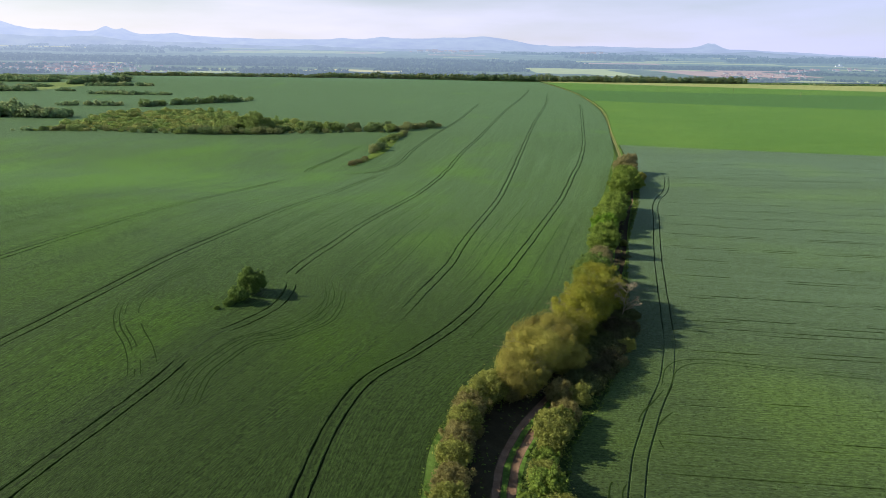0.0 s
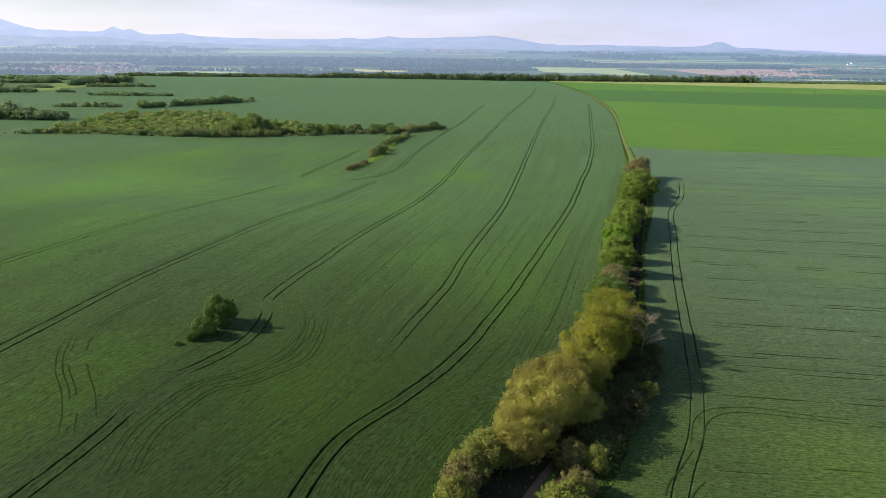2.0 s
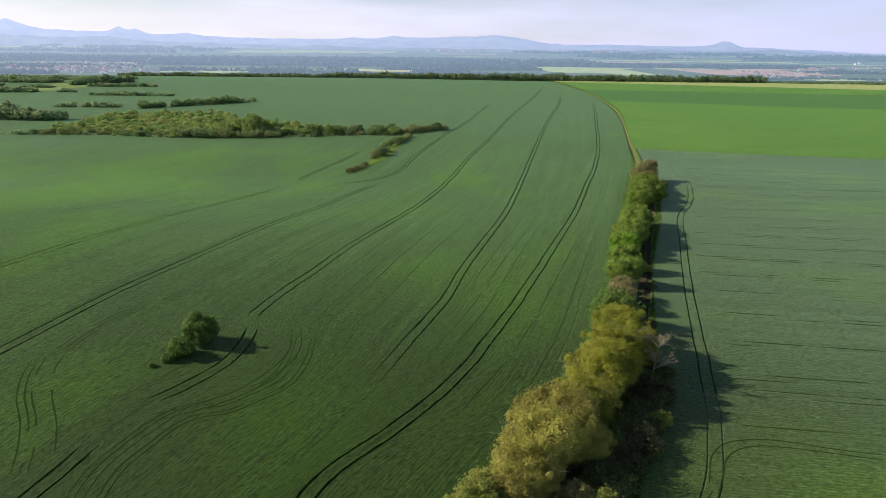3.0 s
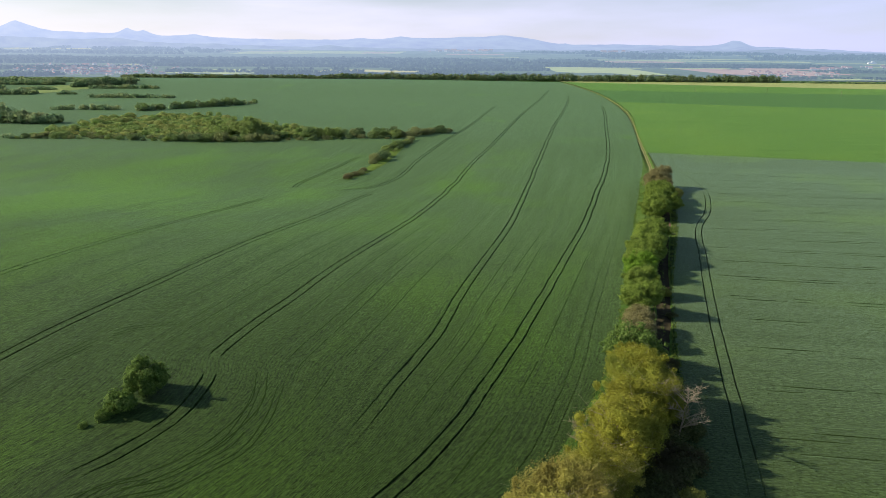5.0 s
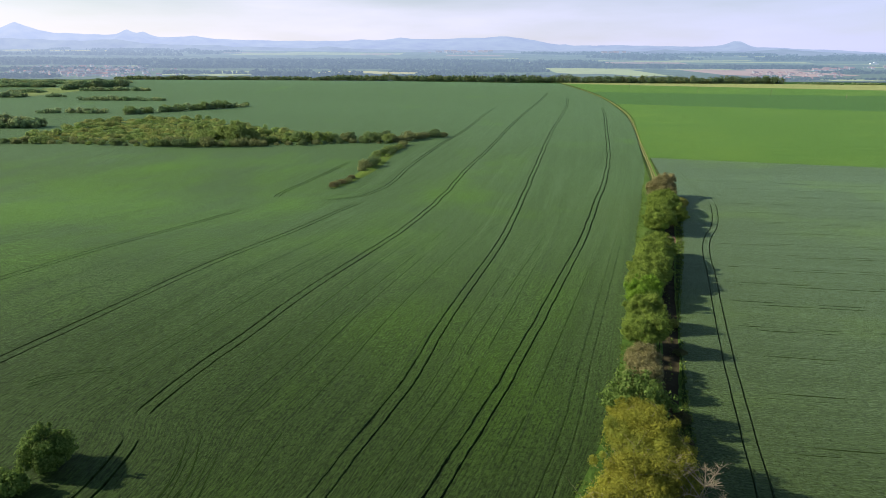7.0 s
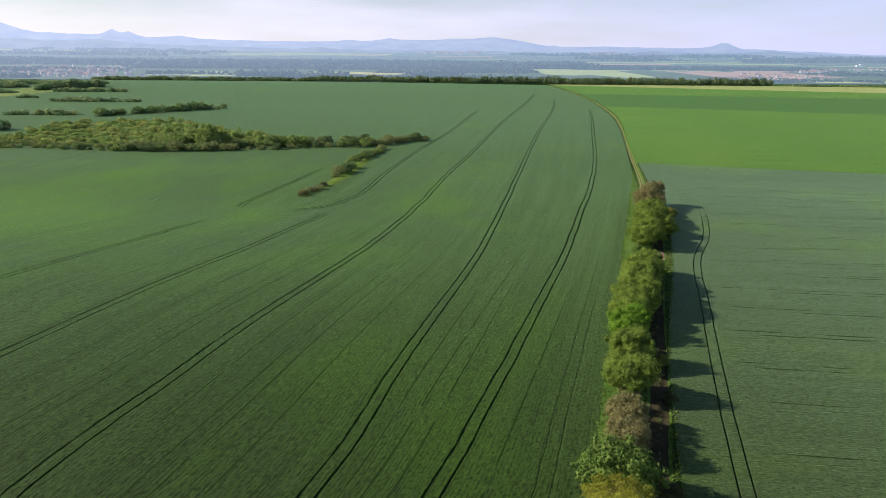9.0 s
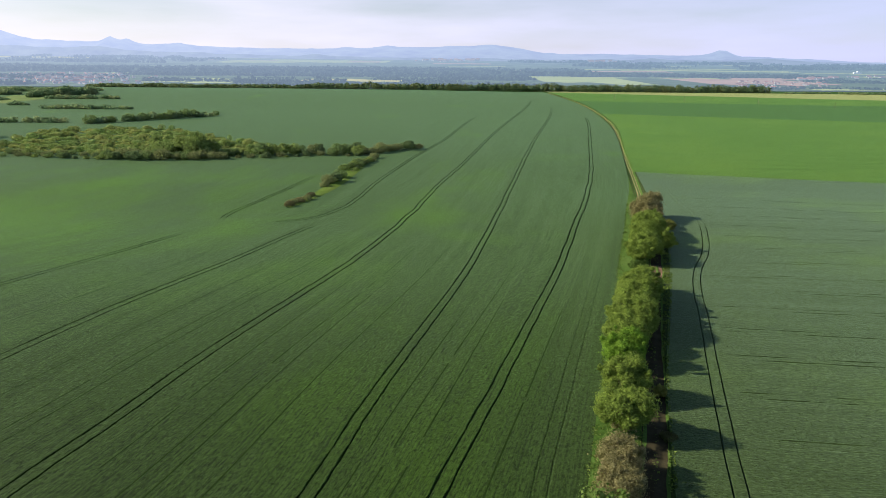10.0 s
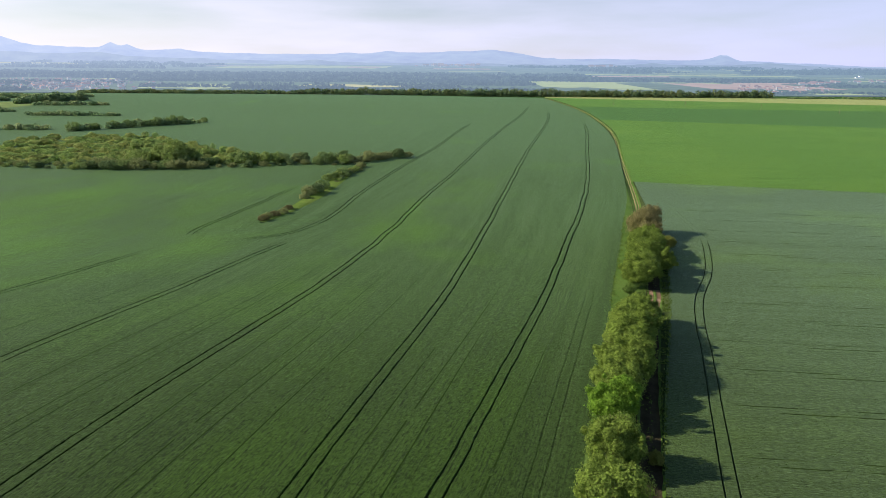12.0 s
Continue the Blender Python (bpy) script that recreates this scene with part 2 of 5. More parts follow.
def grass(name, dark, mid, light):
    m = Nodes(name)
    p = m.where()
    big, small = m.noise(p, 0.06, 4), m.noise(p, 1.3, 4, 0.7)
    c = m.ramp(big, (0.3, dark), (0.5, mid), (0.72, light))
    c = m.mix(0.8, c, m.ramp(small, (0.25, (0.3, 0.3, 0.3)), (0.75, (0.7, 0.7, 0.7))), "OVERLAY")
    m.colour(c)
    m.bump(small, 0.9, 0.25)
    m.bsdf.inputs["Specular IOR Level"].default_value = 0.06
    return m.mat


def soil(name, a, b, c3):
    m = Nodes(name)
    p = m.where()
    n, g = m.noise(p, 0.35, 5, 0.65), m.noise(p, 4.0, 4, 0.7)
    c = m.ramp(n, (0.3, a), (0.5, b), (0.7, c3))
    c = m.mix(0.7, c, m.ramp(g, (0.25, (0.35, 0.35, 0.35)), (0.75, (0.65, 0.65, 0.65))), "OVERLAY")
    m.colour(c)
    m.bump(g, 0.7, 0.08)
    m.bsdf.inputs["Specular IOR Level"].default_value = 0.03
    m.bsdf.inputs["Roughness"].default_value = 1.0
    return m.mat


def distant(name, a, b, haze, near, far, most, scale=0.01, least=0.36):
    """Far country with haze mixed in as emission, thicker with distance and brighter towards the sun: part of the
    glowing backdrop of the distance.
    """
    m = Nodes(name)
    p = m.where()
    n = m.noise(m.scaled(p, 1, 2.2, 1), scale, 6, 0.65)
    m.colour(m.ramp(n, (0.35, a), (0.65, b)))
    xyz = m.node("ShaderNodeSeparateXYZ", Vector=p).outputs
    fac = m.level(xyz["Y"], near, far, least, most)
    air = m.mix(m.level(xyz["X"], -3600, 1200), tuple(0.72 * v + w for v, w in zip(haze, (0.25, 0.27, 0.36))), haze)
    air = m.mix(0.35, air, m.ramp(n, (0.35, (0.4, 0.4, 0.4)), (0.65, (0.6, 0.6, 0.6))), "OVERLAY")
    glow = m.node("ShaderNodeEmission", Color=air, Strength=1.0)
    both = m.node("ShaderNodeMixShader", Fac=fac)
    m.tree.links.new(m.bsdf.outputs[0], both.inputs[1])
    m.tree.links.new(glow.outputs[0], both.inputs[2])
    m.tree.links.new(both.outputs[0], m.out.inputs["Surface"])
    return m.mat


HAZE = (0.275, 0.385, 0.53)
BRUSH = (6.2, 6.1, 9.7)
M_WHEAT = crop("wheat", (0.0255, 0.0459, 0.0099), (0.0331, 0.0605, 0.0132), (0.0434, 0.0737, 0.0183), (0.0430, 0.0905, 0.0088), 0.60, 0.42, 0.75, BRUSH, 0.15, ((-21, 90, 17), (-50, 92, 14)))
M_WHEAT_R = crop("wheat_right", (0.0399, 0.0656, 0.0177), (0.0516, 0.0826, 0.0242), (0.0632, 0.0983, 0.0308), (0.0709, 0.1214, 0.0211), 0.61, 0.4, 0.35, (4.5, 4.3, 10.0), 0.0, ((56, 80, 20),))
M_BRIGHT = crop("young_barley", (0.038, 0.089, 0.007), (0.049, 0.108, 0.009), (0.061, 0.130, 0.011), (0.063, 0.126, 0.010), 0.58, 0.8, 0.35, (4.1, 3.5, 11.0))
M_BAND = crop("dark_barley", (0.029, 0.067, 0.008), (0.034, 0.078, 0.010), (0.041, 0.091, 0.012), (0.037, 0.081, 0.010), 0.6, 0.6, 0.3, (4.5, 4.0, 10.5))
M_YELLOW = crop("pale_crop", (0.150, 0.170, 0.040), (0.175, 0.190, 0.047), (0.200, 0.210, 0.054), (0.140, 0.175, 0.036), 0.6, 0.4, 0.2, (3.5, 3.4, 5.6))
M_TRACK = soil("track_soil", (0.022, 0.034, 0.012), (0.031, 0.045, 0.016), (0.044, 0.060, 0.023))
M_TUFT = leafy("wheat_blade", (0.030, 0.059, 0.010), (0.038, 0.073, 0.013), (0.048, 0.090, 0.017), 0.3, 0.45, 0.35, None, 0.3)
tuft = M_TUFT.node_tree.nodes["Principled BSDF"].inputs
tuft["Sheen Weight"].default_value, tuft["Sheen Roughness"].default_value, tuft["Sheen Tint"].default_value = 1.0, 0.30, (0.22, 0.43, 0.14, 1)
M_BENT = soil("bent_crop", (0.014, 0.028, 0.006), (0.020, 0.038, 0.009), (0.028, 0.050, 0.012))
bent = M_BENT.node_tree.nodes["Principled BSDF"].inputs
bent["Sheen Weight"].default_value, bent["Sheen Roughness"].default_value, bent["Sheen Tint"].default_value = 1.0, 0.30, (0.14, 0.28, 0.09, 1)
# darker copy of the earth, with tree and hedge shade put into the colour
M_EARTH_SHADE = soil("shaded_earth", (0.036, 0.032, 0.018), (0.052, 0.046, 0.026), (0.074, 0.066, 0.036))
M_ROAD = soil("road_earth", (0.070, 0.050, 0.032), (0.110, 0.080, 0.052), (0.160, 0.118, 0.080))
M_RUT = soil("rut_earth", (0.15, 0.092, 0.058), (0.22, 0.145, 0.094), (0.30, 0.205, 0.140))
M_DRY = soil("dry_earth", (0.19, 0.165, 0.075), (0.27, 0.225, 0.110), (0.38, 0.30, 0.155))
M_BANK = grass("bank", (0.085, 0.150, 0.024), (0.120, 0.190, 0.032), (0.150, 0.205, 0.045))
M_GRASS = grass("meadow", (0.034, 0.090, 0.016), (0.050, 0.120, 0.022), (0.070, 0.140, 0.028))
M_MEADOW = grass("hay_meadow", (0.150, 0.215, 0.070), (0.190, 0.260, 0.085), (0.235, 0.290, 0.105))
# the verge grass again, darkened for the shade of the tree row
M_VERGE_SHADED = grass("shaded_verge", (0.030, 0.056, 0.014), (0.046, 0.074, 0.020), (0.070, 0.092, 0.030))
M_VERGE = grass("verge", (0.065, 0.130, 0.022), (0.095, 0.175, 0.032), (0.135, 0.205, 0.050))
M_GRASS_BLADE = leafy("grass_blade", (0.097, 0.162, 0.029), (0.145, 0.227, 0.042), (0.218, 0.283, 0.073), 0.35)
M_BARK = bark("bark", (0.040, 0.030, 0.022), (0.090, 0.070, 0.052))
M_DEADWOOD = bark("dead_wood", (0.202, 0.171, 0.107), (0.344, 0.300, 0.191))
M_LEAF = leafy("leaf_green", (0.144, 0.204, 0.037), (0.196, 0.277, 0.051), (0.234, 0.332, 0.061), 0.35, 0.5, 0.6, None, 0.45)
M_LEAF_LIME = leafy("leaf_lime", (0.140, 0.246, 0.028), (0.190, 0.332, 0.039), (0.227, 0.398, 0.045), 0.35, 0.5, 0.6, None, 0.45)
M_LEAF_DARK = leafy("leaf_dark", (0.090, 0.153, 0.031), (0.135, 0.217, 0.046), (0.193, 0.277, 0.071), 0.35, 0.5, 0.6, None, 0.45)
M_LEAF_GOLD = leafy("leaf_gold", (0.228, 0.234, 0.032), (0.278, 0.285, 0.039), (0.320, 0.328, 0.046), 0.32, 0.38, 0.8, (0.200, 0.242, 0.040), 0.15)
M_LEAF_RUSSET = leafy("leaf_russet", (0.318, 0.302, 0.066), (0.396, 0.376, 0.084), (0.456, 0.434, 0.098), 0.32, 0.38, 0.8, (0.262, 0.238, 0.060), 0.15)
M_LEAF_BROWN = leafy("leaf_brown", (0.196, 0.190, 0.076), (0.270, 0.252, 0.106), (0.350, 0.312, 0.154), 0.35, 0.5, 0.6, None, 0.45)
M_SCRUB = leafy("leaf_scrub", (0.084, 0.104, 0.036), (0.119, 0.142, 0.048), (0.159, 0.186, 0.064), 0.3, 0.4, 0.6, (0.090, 0.072, 0.040), 0.5)
M_TWIG = leafy("twig_grey", (0.219, 0.198, 0.074), (0.274, 0.248, 0.092), (0.315, 0.286, 0.107), 0.45, 0.45, 0.6, None, 0.6)
# copse leaves: haze over the hollow put in as paler, less saturated colour
M_COPSE_GREEN = leafy("copse_green", (0.194, 0.271, 0.098), (0.219, 0.308, 0.110), (0.242, 0.339, 0.122), 0.52, 0.16, 0.55, None, 0.2)
M_COPSE_OLIVE = leafy("copse_olive", (0.242, 0.276, 0.116), (0.275, 0.314, 0.131), (0.302, 0.346, 0.145), 0.52, 0.16, 0.55, None, 0.2)
M_COPSE_DARK = leafy("copse_dark", (0.155, 0.222, 0.095), (0.177, 0.253, 0.108), (0.195, 0.278, 0.118), 0.52, 0.16, 0.55, None, 0.2)
M_COPSE_LIGHT = leafy("copse_light", (0.253, 0.330, 0.102), (0.287, 0.376, 0.116), (0.316, 0.413, 0.128), 0.52, 0.16, 0.55, None, 0.2)
M_COPSE_BROWN = leafy("copse_brown", (0.190, 0.185, 0.085), (0.225, 0.215, 0.100), (0.260, 0.245, 0.115), 0.5, 0.3, 0.6, None, 0.2)
M_HEDGE_OLIVE = leafy("leaf_hedge_olive", (0.219, 0.237, 0.059), (0.272, 0.297, 0.073), (0.314, 0.340, 0.084), 0.45, 0.45, 0.6, None, 0.6)

# ---- building helpers ----
def mesh_of(name, verts, faces, materials, slots=None, uv=None, smooth=False):
    me = bpy.data.meshes.new(name)
    me.from_pydata([tuple(map(float, v)) for v in verts], [], [tuple(map(int, f)) for f in faces])
    for m in materials:
        me.materials.append(m)
    if slots is not None:
        me.polygons.foreach_set("material_index", np.asarray(slots, np.int32))
    if uv is not None:
        layer = me.uv_layers.new(name="rows")
        idx = np.empty(len(me.loops), np.int32)
        me.loops.foreach_get("vertex_index", idx)
        layer.data.foreach_set("uv", np.asarray(uv, np.float32)[idx].ravel())
    if smooth:
        me.polygons.foreach_set("use_smooth", np.ones(len(me.polygons), bool))
    me.update()
    return me


def grid_faces(rows, cols):
    a = (np.arange(rows - 1)[:, None] * cols + np.arange(cols - 1)[None]).ravel()
    return np.stack([a, a + 1, a + cols + 1, a + cols], 1)


def sheet(name, xyz, materials, uv=None, slots=None, smooth=True):
    """A sheet over a grid of places, rows by columns."""
    r, c = xyz.shape[:2]
    return new(name, mesh_of(name, xyz.reshape(-1, 3), grid_faces(r, c), materials, slots, None if uv is None else uv.reshape(-1, 2), smooth))


def part(name, data, parent, label=""):
    ob = new(name, data)
    ob.parent = parent
    if label:
        ob["label"] = label
    return ob


def fade(v, a, b):
    t = np.clip((np.asarray(v, float) - a) / (b - a), 0, 1)
    return t * t * (3 - 2 * t)


CANOPY = 0.45     # height of the crop over the ground

# ---- the ground ----
gx = np.concatenate([-np.geomspace(4900, 220, 26), np.arange(-200, 201, 8), np.geomspace(220, 4900, 26)])
gy = np.concatenate([-np.geomspace(4900, 120, 14), np.arange(-100, 460, 6), np.geomspace(460, 4900, 90)])
GX, GY = np.meshgrid(gx, gy)
ground = sheet("ground", np.stack([GX, GY, height(GX, GY)], -1), [M_GRASS])
tagged(ground, "rolling green farmland reaching to the horizon", "ground", kind="structure")

# ---- the large wheat field with its wheel tracks ----
ys = np.concatenate([np.arange(-100, 45, 12.0), np.arange(45, 260, 1.0), np.arange(260, 420, 2.0), np.arange(420, 1009, 6.0)])
TRACK_AT = ((-1.5, 0), (-1.09, 0), (-1.04, 1), (-0.83, 1), (-0.78, 0), (0.78, 0), (0.83, 1), (1.04, 1), (1.09, 0), (1.5, 0))


def track_depth(which, y):
    if which == "T5":
        return 0.55 * fade(y, 100, 125) * (1 - fade(y, 255, 282)) + 0.8 * fade(y, 301, 305) * (1 - fade(y, 360, 400))
    if which == "T4A":
        return fade(y, 296, 301) * (1 - fade(y, 600, 700))
    if which == "T4B":
        return 1 - fade(y, 284, 294)
    if which == "T3":
        return 1 - 0.97 * fade(y, 79, 84) * (1 - fade(y, 93, 98)) - 0.4 * fade(y, 93, 98) * (1 - fade(y, 103, 110)) - fade(y, 116.5, 118) * (1 - fade(y, 123.5, 125)) - fade(y, 820, 870)
    if which == "T2":
        return 0.35 * fade(y, 100, 118) + 0.65 * fade(y, 120, 140) - fade(y, 770, 800)
    if which == "T0":
        return 0.15 * fade(y, 96, 104) * (1 - fade(y, 235, 262))
    return 1 - fade(y, 685, 700)


cols_x, cols_d, cols_u = [], [], []
lines = [("far", None), ("T5", T5), ("T4A", T4A), ("T4B", T4B), ("T3", T3), ("T2", T2), ("T1", T1), ("T0", T0), ("edge", EDGE)]
before = np.full(len(ys), -900.0)
u_before = -800.0
for which, curve in lines:
    if curve is None:
        cols_x.append(before), cols_d.append(0 * ys), cols_u.append(u_before)
        continue
    mid = on(curve, ys)
    wide = np.sqrt(1 + np.gradient(mid, ys) ** 2)
    reach = 1.5 if which != "edge" else 0.0
    count = 22 if which == "T5" else 6
    gap = float(np.mean((mid - before)[40:200]))
    for k in range(1, count + 1):
        f = k / (count + (0 if reach == 0 else 0.35))
        cols_x.append(before + f * (mid - reach * wide - before)), cols_d.append(0 * ys), cols_u.append(u_before + f * (gap - reach))
    u_mid = u_before + gap
    if reach:
        depth = np.clip(track_depth(which, ys), 0, 1) * (0.31 + 0.07 * fade(ys, 200, 300))
        wander = np.array([noise.noise((y * 0.11, len(cols_x) * 3.7, 0.0)) * 0.16 + noise.noise((y * 0.06, len(cols_x) * 1.9, 3.0)) * 0.5 * float(fade(y, 190, 330)) for y in ys])
        for off, low in TRACK_AT:
            mid_rut = math.copysign(0.935, off)
            off_y = mid_rut + (off - mid_rut) * (1 + (0.42 if abs(off) < 1.4 else 0.0) * fade(ys, 180, 300))
            ragged = np.array([noise.noise((y * 0.53, 0.37 * len(cols_x), 2.0)) + 0.7 * noise.noise((y * 1.7, 0.71 * len(cols_x), 5.0)) for y in ys]) * (0.13 if abs(off) < 1.4 else 0.0)
            cols_x.append(mid + wander + ragged + off_y * wide), cols_d.append(depth * low), cols_u.append(u_mid + off)
        before, u_before = mid + reach * wide, u_mid + reach
X = np.stack(cols_x, 1)
Y = np.repeat(ys[:, None], X.shape[1], 1)
Z = height(X, Y) + CANOPY - np.stack(cols_d, 1)
uv = np.stack([np.repeat(np.array(cols_u)[None], len(ys), 0), Y], -1)
D = np.stack(cols_d, 1)
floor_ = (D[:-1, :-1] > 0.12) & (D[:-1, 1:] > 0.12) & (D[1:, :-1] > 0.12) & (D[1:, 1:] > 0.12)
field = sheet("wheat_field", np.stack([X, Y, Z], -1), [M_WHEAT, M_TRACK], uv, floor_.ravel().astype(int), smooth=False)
tagged(field, "large field of blue-green young wheat crossed by curving wheel tracks", "field", kind="structure")

FIELD_X, FIELD_U, FIELD_Y, FIELD_D = X, np.array(cols_u), ys, D


# ---- the wheat field beyond the farm road, with straight drill lines ----
lines_y = (65, 72, 81.6, 100.4, 109, 114.4, 128.2, 143.6, 158.2, 172.6, 188, 202.3, 216.4, 230.7, 243.4, 258, 273, 288, 304, 322, 340, 360)
row_list, row_low = [-100.0, -40.0, 0.0, 30.0], [0, 0, 0, 0]
for y in np.arange(45, 424, 2.0):
    if min(abs(y - l) for l in lines_y) > 1.6:
        row_list.append(float(y)), row_low.append(0)
for l in lines_y:
    for off, low in ((-1.15, 0), (-1.08, 1), (-0.82, 1), (-0.75, 0), (0.75, 0), (0.82, 1), (1.08, 1), (1.15, 0)):
        row_list.append(l + off), row_low.append(low)
order = np.argsort(row_list)
ry, rl = np.array(row_list)[order], np.array(row_low, float)[order]
left, mid = on(EDGE_R, ry), on(TR, ry)
wide = np.sqrt(1 + np.gradient(mid, ry) ** 2)
cx, cd, cu = [], [], []
for k in range(5):
    cx.append(left + k / 5 * (mid - 1.5 * wide - left)), cd.append(0 * ry), cu.append(-12 + k * 2)
deep = (0.34 - 0.06 * fade(ry, 84, 92) + 0.64 * fade(ry, 106, 116)) * (1 - 0.88 * fade(ry, 290, 306)) * (1 - fade(ry, 405, 418)) * 0.34
wander = np.array([noise.noise((y * 0.12, 9.1, 0.0)) for y in ry]) * 0.15
for off, low in TRACK_AT:
    cx.append(mid + wander + off * wide), cd.append(deep * low), cu.append(off)
for k, d in enumerate(np.concatenate([np.arange(3, 60, 3.0), np.geomspace(62, 900, 26)])):
    cx.append(mid + d), cd.append(rl * 0.115 * (1 - 0.55 * fade(ry, 185, 260)) * fade(d, 2, 7) * np.array([fade(noise.noise((d * 0.13, y * 0.35, 2.0)), -0.10, 0.22) for y in ry])), cu.append(d)
X = np.stack(cx, 1)
shear = -0.155 * fade(ry, 160, 420)
Y = ry[:, None] + shear[:, None] * (X - mid[:, None])
D = np.stack(cd, 1)
Z = height(X, Y) + CANOPY - D
uv = np.stack([Y, np.repeat(np.array(cu)[None], len(ry), 0)], -1)
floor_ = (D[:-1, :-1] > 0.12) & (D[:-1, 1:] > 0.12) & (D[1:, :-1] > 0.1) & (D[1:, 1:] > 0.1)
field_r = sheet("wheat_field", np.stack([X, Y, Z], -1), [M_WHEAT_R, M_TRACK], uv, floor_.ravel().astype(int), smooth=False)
tagged(field_r, "blue-green wheat field with faint straight drill lines beside the farm road", "field", kind="structure")


# ---- turning marks of wheels in the crop ----
MARK_CELLS = []


def wheel_mark(points, width, label, bare=-0.33):
    """A ribbon of pressed-down blades along a smooth way through a few places."""
    pts = np.array(points, float)
    s = np.concatenate([[0], np.cumsum(np.hypot(*np.diff(pts, axis=0).T))])
    t = np.linspace(0, s[-1], max(12, int(s[-1] / 0.9)))
    x, y = knots(t, s, pts[:, 0]), knots(t, s, pts[:, 1])
    fine_t = np.arange(0, s[-1], 0.2)
    MARK_CELLS.append(np.stack([np.floor(knots(fine_t, s, pts[:, 0]) / 0.35), np.floor(knots(fine_t, s, pts[:, 1]) / 0.35)], 1))
    dx, dy = np.gradient(x), np.gradient(y)
    n = np.hypot(dx, dy)
    nx, ny = -dy / n, dx / n
    w = width * (0.55 + 0.6 * np.array([abs(noise.noise((a * 0.6, b_ * 0.6, 4.0))) for a, b_ in zip(x, y)])) * np.sin(np.linspace(0.12, math.pi - 0.12, len(t))) ** 0.4
    rows = [np.stack([x + nx * o * w, y + ny * o * w, height(x + nx * o * w, y + ny * o * w) + CANOPY + 0.03 - 0.02 * abs(o)], -1) for o in (-0.5, 0, 0.5)]
    grid = np.stack(rows, 1)
    faces = grid_faces(*grid.shape[:2])
    here = np.array([noise.noise((a * 0.16, b_ * 0.16, width * 31.0)) for a, b_ in zip(x, y)]) > bare
    faces = faces[np.repeat(here[:-1], 2)]
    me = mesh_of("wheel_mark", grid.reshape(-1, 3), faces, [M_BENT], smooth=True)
    return tagged(new("wheel_mark", me), label, "wheel mark", kind="structure")


LOOP_A = ((-21.4, 116.5), (-20.4, 106.8), (-21.3, 100.0), (-24.2, 95.8), (-26.6, 92.8), (-31.2, 90.2), (-33.3, 84.7), (-34.3, 80.7), (-33.4, 71.6))
LOOP_A2 = ((-24.9, 119.9), (-22.8, 110.6), (-24.0, 103.5), (-27.0, 96.9), (-30.7, 93.0), (-36.0, 89.1))
LOOP_B = ((-59.1, 103.1), (-57.1, 97.8), (-54.4, 93.1), (-50.2, 87.9), (-46.8, 82.7), (-44.5, 78.3))
LOOP_B2 = ((-57.3, 105.6), (-55.9, 100.5), (-52.1, 93.9), (-46.6, 86.5), (-43.5, 81.4))
LOOP_C = ((-43.7, 134.2), (-52.2, 129.4), (-55.3, 121.1), (-57.2, 111.6), (-57.3, 105.6))
LOOP_D = ((33.1, 82.3), (35.8, 87.7), (37.2, 90.6), (39.5, 93.2), (42.8, 94.7), (46.7, 94.9), (51.3, 94.5), (57.6, 93.9), (72.5, 92.7), (100, 91.5))
LOOP_E = ((33.6, 86), (36.4, 92.4), (37.8, 94), (39.6, 95.2), (42.8, 96.1), (46.3, 96.4), (51.7, 95.6), (75, 94.4))
LOOP_G = ((28.9, 69.3), (28.9, 71.8), (29.7, 74.5), (31.1, 76.5), (32.9, 78.4))
LOOP_H = ((19.2, 55), (19.5, 58.9), (20.1, 61.1), (20.9, 62.4))
LOOP_I = ((27.2, 72.3), (27.0, 74.4), (28.2, 77.4), (30.6, 80.6), (33.6, 84.8))
LOOP_F = ((3.9, 98), (6.3, 103.5), (8.6, 108.5), (10.6, 113.5))
CURVED = "curved turning mark of wheels in the wheat"
for loop, offsets, label in ((LOOP_A, (0, 0.8, 2.2), CURVED), (LOOP_A2, (0, 1.6), CURVED), (LOOP_B, (0, 0.8), CURVED), (LOOP_B2, (0,), CURVED),
                             (LOOP_C, (0, 1.9), "faint turning mark of wheels above the lone tree"), (LOOP_A, (3.2, 4.0), CURVED), (LOOP_B, (1.7,), CURVED), (LOOP_C, (0.8,), CURVED),
                             (LOOP_D, (0,), "turning mark of wheels near the road"), (LOOP_E, (0,), "turning mark of wheels near the road"), (LOOP_G, (0,), "curled wheel mark near the road"),
                             (LOOP_H, (0, 1.5), "short wheel mark near the road"), (LOOP_I, (0,), "turning mark of wheels near the road"),
                             (LOOP_F, (0,), "short wheel mark in the wheat")):
    for o in offsets:
        pts = np.array(loop, float)
        d = np.gradient(pts, axis=0)
        d /= np.hypot(d[:, 0], d[:, 1])[:, None]
        wheel_mark(pts + np.stack([-d[:, 1], d[:, 0]], 1) * -o, 0.36 - 0.02 * o, label)
